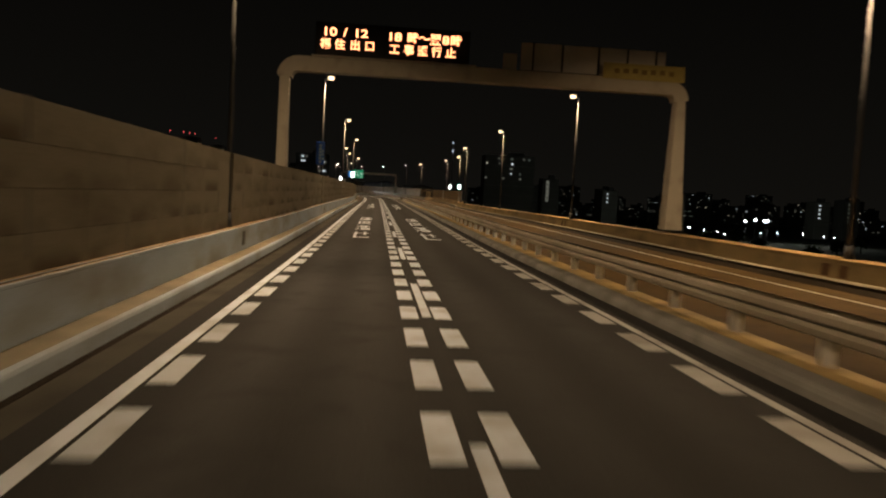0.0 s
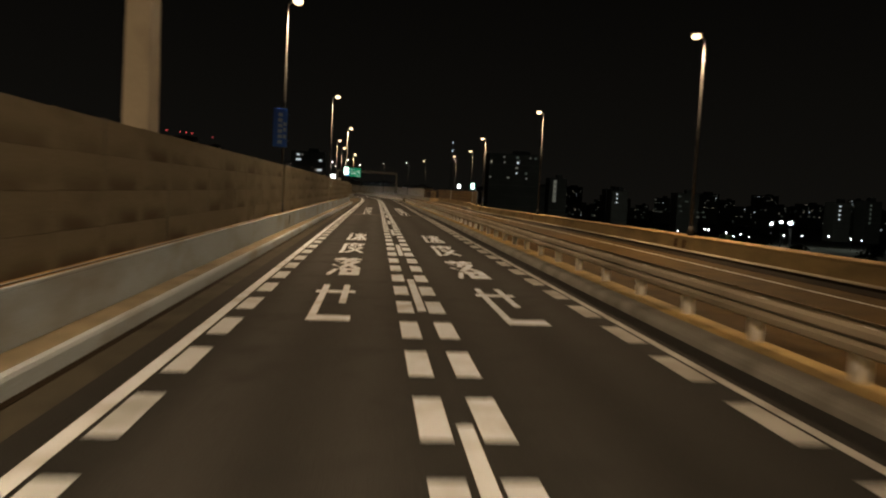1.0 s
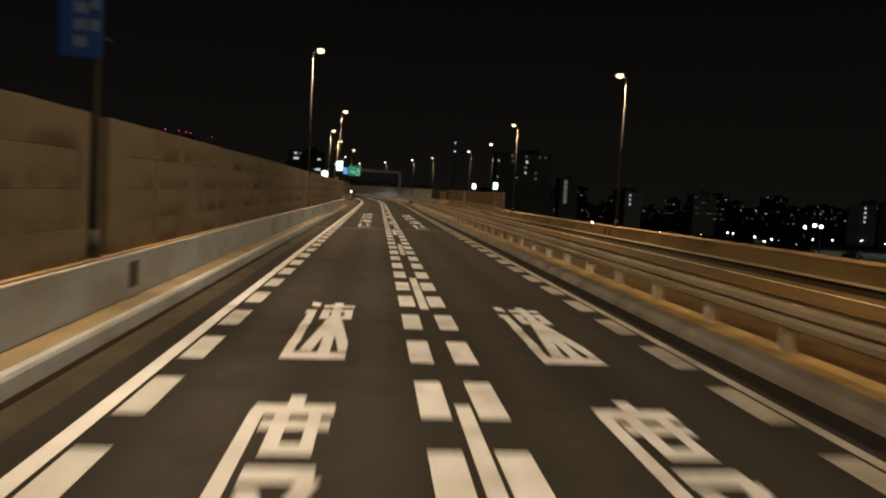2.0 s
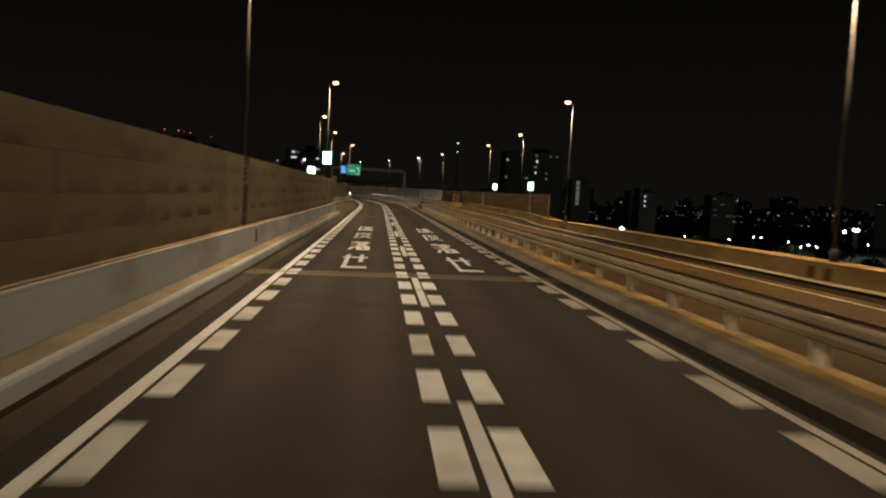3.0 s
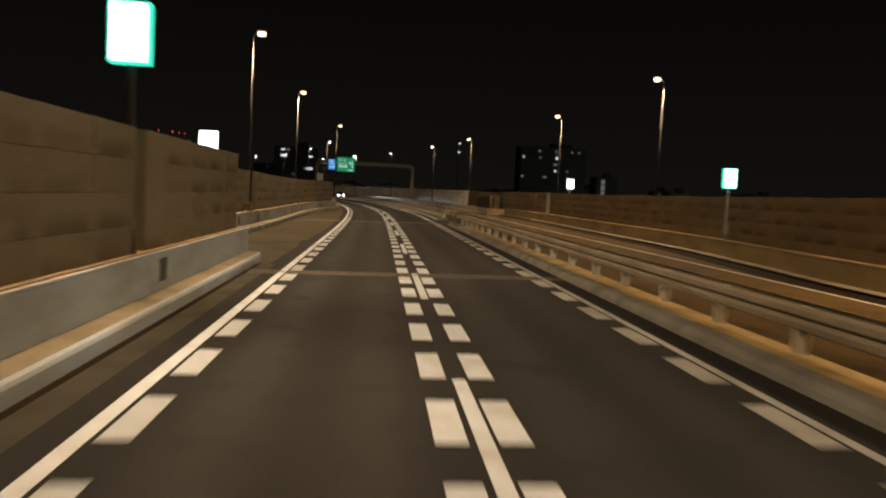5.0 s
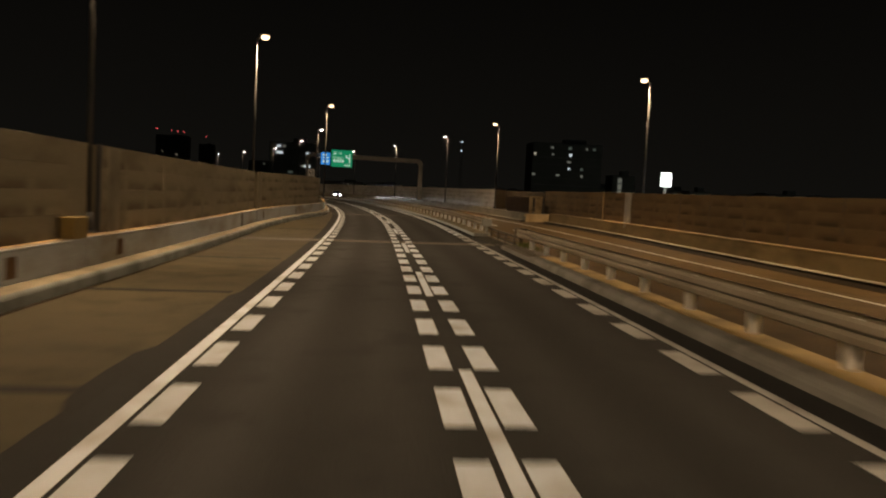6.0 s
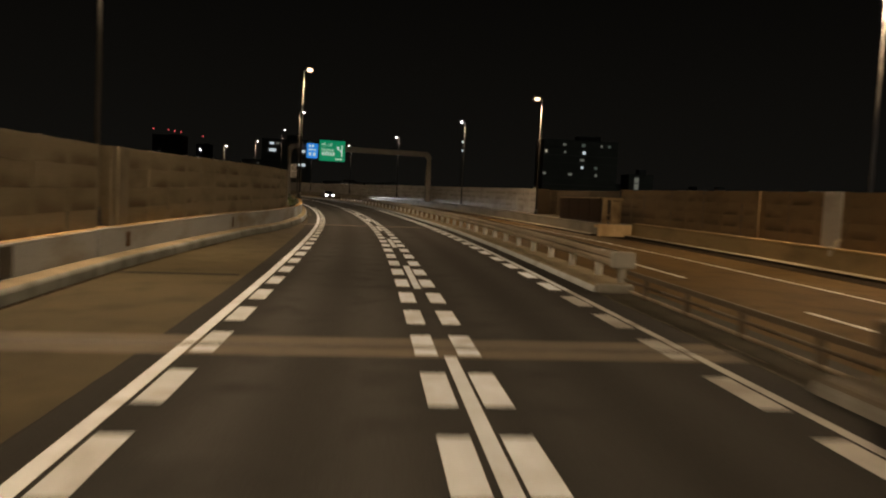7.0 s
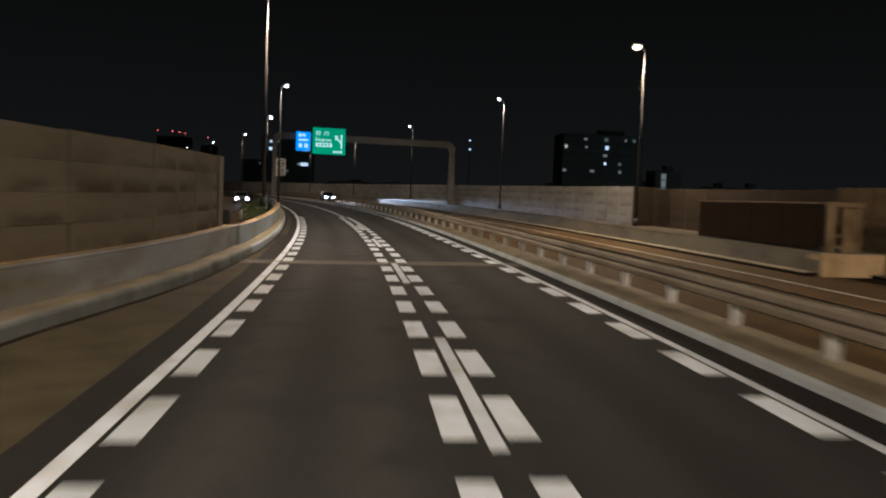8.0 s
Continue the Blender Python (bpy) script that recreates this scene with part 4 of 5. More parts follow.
RIGHT_LAMPS = ((-16.0, 14.7), (25.0, 14.7), (63.4, 14.7), (101.4, 14.7), (140.2, 14.4), (176.8, 17.0), (203.6, 16.9), (242.7, 14.75), (270.6, 14.6, 0.16), (308, 14.75, 0.34), (342, 14.7, 0.4), (374, 14.7, 0.45))
lamp0.matrix_world = upright(LEFT_LAMPS[0][0], LEFT_LAMPS[0][1], 0.93)
for s, d, *more in LEFT_LAMPS[1:]:
    if s < 390:
        copy_thing(lamp0 if s < 260 else lamp_w, upright(s, d, 0.91 + sum(more)))
for s, d, *more in RIGHT_LAMPS:
    copy_thing(lamp0 if s < 260 else lamp_w, upright(s, d, 0.83 + sum(more), 180))
lamp_w.matrix_world = upright(412, -5.05, 0.91)

# ---------------- gantries ----------------
def frame_line(x0, x1, top, foot, r, n=7):
    """A portal's centre line: up, round the corner, across, round, down."""
    pts = [(x0, 0, foot), (x0, 0, top - r)]
    pts += [(x0 + r - r * math.cos(a), 0, top - r + r * math.sin(a)) for a in [math.pi / 2 * k / n for k in range(1, n + 1)]]
    pts += [(x1 - r + r * math.sin(a), 0, top - r + r * math.cos(a)) for a in [math.pi / 2 * k / n for k in range(0, n + 1)]]
    pts += [(x1, 0, foot)]
    return pts


def split_portal(thing, x0, x1, top, foot, foot1, thick, wide, paint):
    r, n = 0.7, 6
    line = frame_line(x0, x1, top, foot, r, n)
    bm = bmesh.new()
    bar(bm, line[1:-1], wide, thick)
    part("beam", bm, paint, thing)
    for x, f, k in ((x0, foot, 1), (x1, foot1, -1)):
        bm = bmesh.new()
        bar(bm, [(x, 0, f + 0.03), (x, 0, top - r)], lambda q: wide * (1.2 if q == 0 else 0.9), lambda q: thick * ((0.76 if k > 0 else 1.25) if q == 0 else 0.62))
        part("column", bm, paint, thing)
        bm = bmesh.new()
        box(bm, x, 0, f + 0.02, 1.2, 1.2, 0.05)
        part("base_plate", bm, M_GALV, thing)


gantry = base("gantry", upright(42.6, 0), "cream steel portal gantry spanning both carriageways", "gantry")
split_portal(gantry, -6.1, 15.15, 8.68, 0.1, 0.96, 0.76, 0.8, M_GANTRY)
gantry_far = base("gantry", upright(288.5, 0), "grey steel portal gantry carrying the lit direction sign", "gantry")
split_portal(gantry_far, -4.95, 14.6, 7.56, 0.92, 0.83, 0.66, 0.7, M_GANTRY_FAR)

board = base("message_board", upright(42.6, -0.55, 9.08), "black message board with glowing orange dot lettering", "message board")
bm = bmesh.new()
box(bm, 0.0, 0, 0.95, 8.1, 0.5, 1.75, 0.04)
part("housing", bm, M_BLACK, board)
bm = bmesh.new()
box(bm, 0.1, -0.05, 0.05, 8.6, 0.7, 0.07, 0.01)
part("ledge", bm, M_GANTRY, board)
for text, x, z, size, sx in (("10", -3.72, 1.13, 0.60, 1.3), ("/", -2.62, 1.13, 0.60, 1.2), ("12", -2.1, 1.13, 0.60, 1.3), ("18", -0.34, 1.08, 0.60, 1.3), ("時", 0.70, 1.05, 0.62, 1.0),
                             ("〜", 1.32, 1.08, 0.60, 1.0), ("翌", 1.90, 1.05, 0.62, 1.0), ("8", 2.56, 1.08, 0.60, 1.3), ("時", 2.98, 1.05, 0.62, 1.0),
                             ("福", -3.80, 0.50, 0.56, 1.0), ("住", -3.06, 0.50, 0.56, 1.0), ("出", -2.26, 0.50, 0.56, 1.0), ("口", -1.50, 0.50, 0.56, 1.0),
                             ("工", -0.20, 0.44, 0.56, 1.0), ("事", 0.56, 0.44, 0.56, 1.0), ("通", 1.28, 0.44, 0.56, 1.0), ("行", 2.02, 0.44, 0.56, 1.0), ("止", 2.76, 0.44, 0.56, 1.0)):
    me = letters(text, size, M_LED, bold=0.007)
    me.transform(pose(x, -0.27, z) @ Matrix.Diagonal((sx, 1, 1, 1)))
    part("lettering", me, None, board, "glowing orange characters")

rear = base("sign_back", upright(42.6, 9.6, 9.16), "grey backs of road signs facing the opposite lanes", "sign back")
for x, z, w, h in ((0.75, 0.78, 8.0, 1.45), (-3.85, 0.45, 0.75, 0.85)):
    bm = bmesh.new()
    box(bm, x, 0.3, z, w, 0.06, h, 0.02)
    part("plate", bm, M_BOARD, rear)
for x in (-2.6, -1.0, 1.0, 2.6, 4.2):
    bm = bmesh.new()
    box(bm, x, 0.22, 0.7, 0.09, 0.10, 1.6)
    part("rib", bm, M_GALV, rear)
yellow = base("yellow_board", upright(42.6, 12.95, 8.95), "faded yellow notice board on the gantry", "sign")
bm = bmesh.new()
box(bm, 0, -0.46, 0.42, 4.5, 0.05, 0.84, 0.01)
part("plate", bm, M_YELLOW, yellow)
for k in range(7):
    bm = bmesh.new()
    box(bm, -1.5 + k * 0.5, -0.488, 0.42 + 0.02 * (k % 3), 0.30, 0.006, 0.26)
    part("bar", bm, M_OCHRE, yellow)

# ---------------- lit direction signs ----------------
green = base("direction_sign", upright(288.1, 0.72, 5.76), "lit green exit sign with white lettering and a slip arrow", "direction sign")
bm = bmesh.new()
box(bm, 0, -0.30, 1.42, 3.5, 0.12, 2.8, 0.05)
part("panel", bm, M_GREEN, green)
for text, x, z, size in (("枝", -1.45, 2.02, 0.62), ("川", -0.62, 2.02, 0.62), ("Edagawa", -1.5, 1.40, 0.50)):
    me = letters(text, size, M_GREEN_INK)
    me.transform(pose(x, -0.37, z))
    part("lettering", me, None, green, "white characters")
bm = bmesh.new()
box(bm, -0.55, -0.365, 1.0, 1.75, 0.02, 0.42, 0.008)
part("plate", bm, M_GREEN_INK, green, "white plate with dark bars")
for k in range(4):
    bm = bmesh.new()
    box(bm, -1.1 + 0.36 * k, -0.38, 1.0, 0.22, 0.012, 0.22)
    part("bar", bm, M_GREEN, green)
bm = bmesh.new()
box(bm, 1.32, -0.365, 1.45, 0.16, 0.02, 1.5)
part("arrow_stem", bm, M_GREEN_INK, green)
bm = bmesh.new()
box(bm, 0, 0, 0, 0.15, 0.02, 0.95, 0, pose(1.02, -0.366, 1.55, 0, -42, 0))
box(bm, 0, 0, 0, 0.13, 0.02, 0.42, 0, pose(0.78, -0.367, 1.98, 0, -90, 0))
box(bm, 0, 0, 0, 0.13, 0.02, 0.42, 0, pose(0.72, -0.368, 1.75, 0, 0, 0))
part("arrow", bm, M_GREEN_INK, green)
for k in range(4):
    bm = bmesh.new()
    box(bm, 0.55 + 0.26 * k, -0.365, 0.32, 0.17, 0.02, 0.26)
    part("bar", bm, M_GREEN_INK, green)
blue = base("service_sign", upright(288.1, -2.0, 6.03), "lit blue sign with pale unreadable lettering", "sign")
bm = bmesh.new()
box(bm, 0, -0.30, 1.0, 1.5, 0.12, 2.0, 0.04)
part("panel", bm, M_BLUE, blue)
for x, z, w, h in ((-0.35, 1.65, 0.3, 0.3), (0.05, 1.65, 0.3, 0.3), (0.0, 1.15, 1.0, 0.16), (-0.3, 0.55, 0.34, 0.4), (0.3, 0.55, 0.34, 0.4)):
    bm = bmesh.new()
    box(bm, x, -0.365, z, w, 0.02, h)
    part("bar", bm, M_GREEN_INK, blue)
rule = base("rule_sign", upright(288.0, -4.3, 3.26), "white board with a round black ring mark and bars", "sign")
bm = bmesh.new()
box(bm, 0, -0.36, 0.92, 1.05, 0.05, 1.85, 0.02)
part("plate", bm, M_SHEET, rule)
bm = bmesh.new()
for k in range(24):
    a, b = 2 * math.pi * k / 24, 2 * math.pi * (k + 1) / 24
    q = [bm.verts.new((r * math.cos(t), -0.39, 1.3 + r * math.sin(t))) for r, t in ((0.36, a), (0.36, b), (0.28, b), (0.28, a))]
    bm.faces.new(q)
box(bm, 0, -0.392, 1.3, 0.6, 0.006, 0.08)
part("ring", bm, M_INK, rule)
for z in (0.65, 0.42, 0.2):
    bm = bmesh.new()
    box(bm, 0, -0.39, z, 0.75, 0.01, 0.09)
    part("bar", bm, M_INK, rule)

# ---------------- signs on poles ----------------
plate = base("blue_sign", upright(62.62, -5.55, 4.0), "narrow blue sign with pale bars on a lamp pole", "sign")
bm = bmesh.new()
box(bm, 0, -0.10, 0.88, 0.64, 0.03, 1.76, 0.012)
part("plate", bm, M_BLUE_DIM, plate)
for k in range(6):
    bm = bmesh.new()
    box(bm, 0.0, -0.118, 1.48 - k * 0.25, 0.20, 0.006, 0.16)
    part("bar", bm, M_PALE_BLUE, plate)
for z in (1.05, 0.80, 0.48):
    bm = bmesh.new()
    box(bm, 0.21, -0.118, z, 0.14, 0.006, 0.17)
    part("bar", bm, M_PALE_BLUE, plate)
bm = bmesh.new()
box(bm, 0.16, -0.02, 1.5, 0.5, 0.12, 0.05)
box(bm, 0.16, -0.02, 0.3, 0.5, 0.12, 0.05)
part("bracket", bm, M_GALV, plate)
small = base("notice_plate", upright(100.82, -5.36, 2.3), "small white notice plate strapped to a lamp pole", "sign")
bm = bmesh.new()
box(bm, 0, -0.11, 0.3, 0.32, 0.02, 0.62, 0.008)
part("plate", bm, M_WHITE, small)
for z in (0.48, 0.34, 0.16):
    bm = bmesh.new()
    box(bm, 0, -0.123, z, 0.2, 0.005, 0.06)
    part("bar", bm, M_INK, small)


def light_box(s, d, z, w, h, label, edge, pole_foot=None):
    thing = base("light_box_sign", upright(s, d, z), label, "lit sign", "lit emergency bay signs")
    bm = bmesh.new()
    box(bm, 0, 0, h / 2, w, 0.22, h, 0.03)
    part("case", bm, edge, thing)
    bm = bmesh.new()
    box(bm, 0, -0.118, h / 2, w - 0.09, 0.02, h - 0.09, 0.008)
    part("face", bm, M_BOXLIGHT, thing, "glowing white face")
    if pole_foot is not None:
        bm = bmesh.new()
        tube(bm, (0, 0.06, pole_foot - z), (0, 0.06, 0.02), 0.06, 0.06, 10)
        part("pole", bm, M_PLATE, thing)
        bm = bmesh.new()
        box(bm, 0, -0.02, (pole_foot - z) * 0.75, 0.2, 0.14, 0.5, 0.02)
        part("control_case", bm, M_PLATE, thing)
    return thing


light_box(139.75, -5.37, 4.2, 0.70, 1.04, "glowing white sign with a green rim on a lamp pole", M_BOXEDGE)
light_box(160.0, -8.3, 3.5, 0.74, 0.95, "glowing white lay-by sign on its own pole", M_BOXLIGHT, 0.9)
light_box(163.0, 15.62, 3.48, 0.66, 0.96, "glowing white sign with a green rim on its own pole", M_BOXEDGE, 0.9)
light_box(201.5, 17.6, 3.60, 0.62, 0.88, "glowing white sign above the opposite barrier", M_BOXLIGHT, 0.9)

# Cover plates in the parapet's face beside the lamps.
plate_me = slab(0.02, 0.50, 0.44, M_STEEL_DARK, "cover_plate", 0.006)
for s, d in ((25.1, TOE), (64.0, TOE), (102.2, TOE), (141.2, TOE)):
    ob = part("cover_plate", plate_me, None, par_a)
    ob.matrix_world = upright(s, d - TREAD, 0.45 + fall(d))
plate_bay = slab(0.02, 0.44, 0.42, M_RUST_PLATE, "cover_plate", 0.006)
for s in (157.0, 166.5, 172.6, 199.4, 212.0):
    ob = part("cover_plate", plate_bay, None, par_b)
    ob.matrix_world = upright(s, left_toe(s) - TREAD_BAY, 0.40 + fall(left_toe(s)))

# Dark service doors, a pale pier and pilasters beside the lamps of the two bays.
door_me = slab(0.03, 0.62, 0.62, M_STEEL_DARK, "service_hatch", 0.01)
for s in (164.75, 192.0):
    ob = part("service_hatch", door_me, None, par_b)
    ob.matrix_world = upright(s, left_toe(s) - TREAD_BAY, 0.31 + fall(left_toe(s)))
pier_me = slab(0.10, 1.25, 0.70, M_PARAPET_BAY, "pier", 0.02)
for s in (170.9, 197.7):
    ob = part("pier", pier_me, None, par_b)
    ob.matrix_world = upright(s, left_toe(s) - TREAD_BAY, 0.30 + fall(left_toe(s)))
for s, d, side in ((172.9, left_toe(172.9) - 0.83, 1), (199.7, left_toe(199.7) - 0.83, 1), (227.4, left_toe(227.4) - 0.83, 1), (204.9, right_toe(204.9) + 0.84, -1)):
    pb = bmesh.new()
    box(pb, 0, 0, 1.13, 0.10, 0.9 if side > 0 else 1.15, 2.26, 0.01)
    ob = part("pilaster", pb, M_PILASTER if side > 0 else M_PANEL_PALE, None)
    ob.matrix_world = upright(s, d, 0.78 + 0.14 * (s > 220) if side > 0 else 0.84)
    tagged(ob, "pale flat pilaster panel on the noise barrier", "pilaster", kind="structure")
grit = base("storage_box", upright(169.7, -8.09, 0.87), "small ochre storage box on the parapet ledge", "storage box")
bm = bmesh.new()
box(bm, 0, 0, 0.22, 0.32, 0.85, 0.44, 0.02)
part("body", bm, M_OCHRE, grit)
bm = bmesh.new()
box(bm, 0, 0, 0.465, 0.36, 0.9, 0.05, 0.012)
part("lid", bm, M_OCHRE, grit)
for s in (202.6, 203.4):
    pb = bmesh.new()
    box(pb, 0, 0, 0.22, 0.03, 0.34, 0.44, 0.006)
    ob = part("cover_plate", pb, M_STEEL_DARK, None)
    ob.matrix_world = upright(s, right_toe(s) + 0.46, 0.22) @ pose(0, 0, 0, 0, 17, 0)
    tagged(ob, "dark steel cover plate in the parapet face", "cover plate", kind="structure")

rust_me = slab(0.03, 0.46, 0.42, M_RUST_PLATE, "cover_plate", 0.006)
for s in (25.0, 63.4, 101.4, 140.2):
    for o in (-0.8, 0.25):
        ob = part("cover_plate", rust_me, None, par_r, "rusty steel cover plate")
        ob.matrix_world = upright(s + o, right_toe(s) + 0.455, 0.27) @ pose(0, 0, 0, 0, 4, 0)

stay = base("cable_bracket", upright(204.1, right_toe(204) + 0.62, 0.66), "bent steel cable bracket on the parapet ledge", "bracket")
bm = bmesh.new()
bar(bm, [(-0.1, 0, 0.02), (-0.1, 0, 0.55), (0.0, 0, 0.66), (0.14, 0, 0.66)], 0.07, 0.07)
part("arm", bm, M_GANTRY, stay)
bm = bmesh.new()
box(bm, -0.1, 0.22, 0.22, 0.12, 0.26, 0.36, 0.02)
part("junction_case", bm, M_GANTRY, stay)
thin = bmesh.new()
box(thin, 0, 0, 1.13, 0.08, 0.34, 2.26, 0.01)
thin_ob = part("pilaster", thin, M_PANEL_R, None)
thin_ob.matrix_world = upright(210.5, right_toe(210.5) + 0.85, 0.84)
tagged(thin_ob, "narrow brown strip on the brown barrier", "pilaster", kind="structure")

# ---------------- the city beyond ----------------
GROUND = -13.0
CITY = random.Random(7)
UNIT = {}
for key, m in (("warm", M_WIN), ("cool", M_WIN_COOL), ("dim", M_WIN_DIM), ("faint", M_WIN_FAINT)):
    UNIT[key] = mesh_of("window", [(-.5, 0, -.5), (.5, 0, -.5), (.5, 0, .5), (-.5, 0, .5), (-.5, .1, -.5), (.5, .1, -.5), (.5, .1, .5), (-.5, .1, .5)],
                        [(0, 1, 2, 3), (1, 5, 6, 2), (5, 4, 7, 6), (4, 0, 3, 7), (3, 2, 6, 7), (4, 5, 1, 0)], m)


def building(x, y, wide, deep, top, label, lit, floor=3.3, bay_w=4.2, name="building", size=None, turn=0.0):
    """A block with floor ledges, a parapet roof and a plant room; lit is a list of (bay, floor from the top, kind)."""
    thing = base(name, pose(x, y, GROUND, 0, 0, turn), label, "building", "far city buildings")
    tall = top - GROUND
    bm = bmesh.new()
    box(bm, 0, deep / 2, tall / 2, wide, deep, tall)
    part("wall", bm, M_BLDG, thing)
    bm = bmesh.new()
    box(bm, 0, deep / 2, tall + 0.2, wide + 0.3, deep + 0.3, 0.4)
    part("roof", bm, M_ROOF, thing)
    bm = bmesh.new()
    box(bm, wide * 0.15, deep / 2, tall + 1.6, wide * 0.3, deep * 0.4, 2.4)
    part("plant_room", bm, M_ROOF, thing)
    n = int(tall / floor)
    for k in range(1, min(n, 14)):
        bm = bmesh.new()
        box(bm, 0, -0.35, tall - k * floor, wide, 0.7, 0.18)
        part("ledge", bm, M_BLDG, thing)
    for c, r, kind in lit:
        ob = part("window", UNIT[kind], None, thing)
        w, h = size or (0.85, 0.7)
        ob.location = (-wide / 2 + (c + 0.5 + CITY.uniform(-0.22, 0.22)) * bay_w, -0.12, tall - (r + 0.55) * floor)
        ob.scale = (w * CITY.uniform(0.55, 1.35), 1, h * CITY.uniform(0.7, 1.1))
    return thing


def some_lit(cols, rows, count, seed, kinds=("warm", "cool", "dim", "dim", "faint", "faint", "faint")):
    rnd = random.Random(seed)
    cells = {}
    while len(cells) < min(count, cols * rows):
        cells[(rnd.randrange(cols), rnd.randrange(rows))] = rnd.choice(kinds)
    return [(c, r, k) for (c, r), k in cells.items()]


TOWER = [(0, 1, "warm"), (0, 4, "dim"), (3, 0, "dim"), (3, 1, "dim"), (4, 4, "dim"), (6, 0, "faint"), (6, 1, "cool"), (6, 2, "dim"), (6, 3, "cool"),
         (8, 4, "dim"), (8, 3, "faint"), (9, 0, "dim"), (10, 0, "faint")]
building(85.0, 522, 33, 18, 31.0, "dark apartment tower with scattered lit windows", TOWER, 3.2, 2.75, size=(1.5, 1.3))
building(207, 545, 15, 12, 13.0, "pale slab block with faintly lit galleries", some_lit(5, 5, 9, 21, ("faint", "faint", "dim")), size=(2.4, 0.5))
building(124, 600, 26, 16, 13, "lower dark apartment block beside the tower", some_lit(6, 6, 6, 3))
LANDINGS = [(2, 0, "cool"), (3, 0, "dim"), (2, 1, "cool"), (9, 1, "cool"), (9, 3, "cool"), (8, 3, "dim"), (5, 4, "faint")]
building(-47, 560, 22, 16, 27, "dark apartment block with two lit floors", LANDINGS, 3.2, 2.0, size=(2.6, 1.2))
building(-78, 700, 26, 18, 22, "dark block with few lit windows", some_lit(6, 9, 6, 6))
building(-40, 990, 40, 18, 15, "low dark block with lit windows", some_lit(7, 6, 16, 8))
building(2, 1250, 50, 18, 19, "wide dark block with lit windows", some_lit(9, 6, 26, 9))
building(58, 1180, 44, 18, 15, "dark housing block with lit windows", some_lit(8, 6, 24, 10))
beacon_tower = building(-466, 1960, 66, 40, 112, "very tall dark tower with red roof beacons", [(2, 9, "warm"), (7, 11, "warm")], 3.6, 6.0, "tower", (3, 2.5))
for k, x in enumerate((-31, 0, 14, 27)):
    bm = bmesh.new()
    bmesh.ops.create_uvsphere(bm, u_segments=10, v_segments=6, radius=1.1)
    ob = part("beacon", bm, M_RED, beacon_tower, "red warning beacon")
    ob.location = (x, 0, 137.5 - 1.5 * k)
far_tower = building(-391, 1960, 30, 30, 96, "far dark tower with one red beacon", [], 3.6, 6.0, "tower")
bm = bmesh.new()
bmesh.ops.create_uvsphere(bm, u_segments=10, v_segments=6, radius=1.0)
ob = part("beacon", bm, M_RED, far_tower, "red warning beacon")
ob.location = (0, 0, 126)
for k in range(46):
    a = 7.0 + k * 0.74 + CITY.uniform(-0.5, 0.5)
    dist = CITY.uniform(760, 1700)
    x, y = math.sin(radians(a)) * dist, 100 + math.cos(radians(a)) * dist
    top = CITY.choice((1, 4, 7, 10, 13, 19)) * dist / 800
    wide = CITY.uniform(16, 40) * dist / 1000
    cols, rows = max(2, int(wide / 3.4)), max(2, int((top - GROUND) / 3.1))
    building(x, y, wide, 14, top, "far dark city block with a few lit windows", some_lit(cols, min(rows, 6), CITY.randint(4, 14), k + 40, ("warm", "cool", "dim", "dim", "dim", "faint", "faint")), 3.1, 3.4, size=(1.3, 0.9), turn=-a)

BULB = bmesh.new()
bmesh.ops.create_uvsphere(BULB, u_segments=10, v_segments=8, radius=0.36)
BULB_ME = bpy.data.meshes.new("globe")
BULB.to_mesh(BULB_ME)
BULB.free()
BULB_ME.materials.append(M_CITY)
MAST = bmesh.new()
tube(MAST, (0, 0, 0), (0, 0, 7.6), 0.10, 0.07, 8)
MAST_ME = bpy.data.meshes.new("mast")
MAST.to_mesh(MAST_ME)
MAST.free()
MAST_ME.materials.append(M_GALV)
first_lamp = base("area_lamp", pose(204, 404, GROUND), "white globe lamp on a mast in the grounds below", "area lamp", "lamps in the grounds below")
part("mast", MAST_ME, None, first_lamp)
ob = part("globe", BULB_ME, None, first_lamp, "glowing cold white globe")
ob.location = (0, 0, 7.9)
yard = bpy.data.lights.new("yard_light", "POINT")
yard.energy, yard.color, yard.shadow_soft_size = 800.0, (0.92, 1.0, 0.82), 0.4
ob = new("yard_light", yard)
ob.parent = first_lamp
ob.location = (0, 0, 8.6)
# x, y and height of each lamp against the first
for x, y, tall in ((136, 377, 0.71), (170, 427, 0.73), (162, 404, 0.77), (165, 348, 1.45), (174, 357, 1.55), (204, 404, 1.46), (190, 380, 1.50), (222, 401, 0.76), (228, 392, 0.68),
                   (238, 399, 0.62), (246, 388, 0.66), (153, 350, 0.76), (147, 344, 0.68), (158, 353, 0.66), (151, 360, 0.80), (161, 346, 0.62), (200, 403, 0.66), (207, 399, 0.72),
                   (123, 390, 0.69), (58, 265, 1.33)):
    copy_thing(first_lamp, pose(x, y, GROUND) @ Matrix.Scale(tall, 4))
first_lamp.matrix_world = pose(197, 392, GROUND) @ Matrix.Scale(1.44, 4)


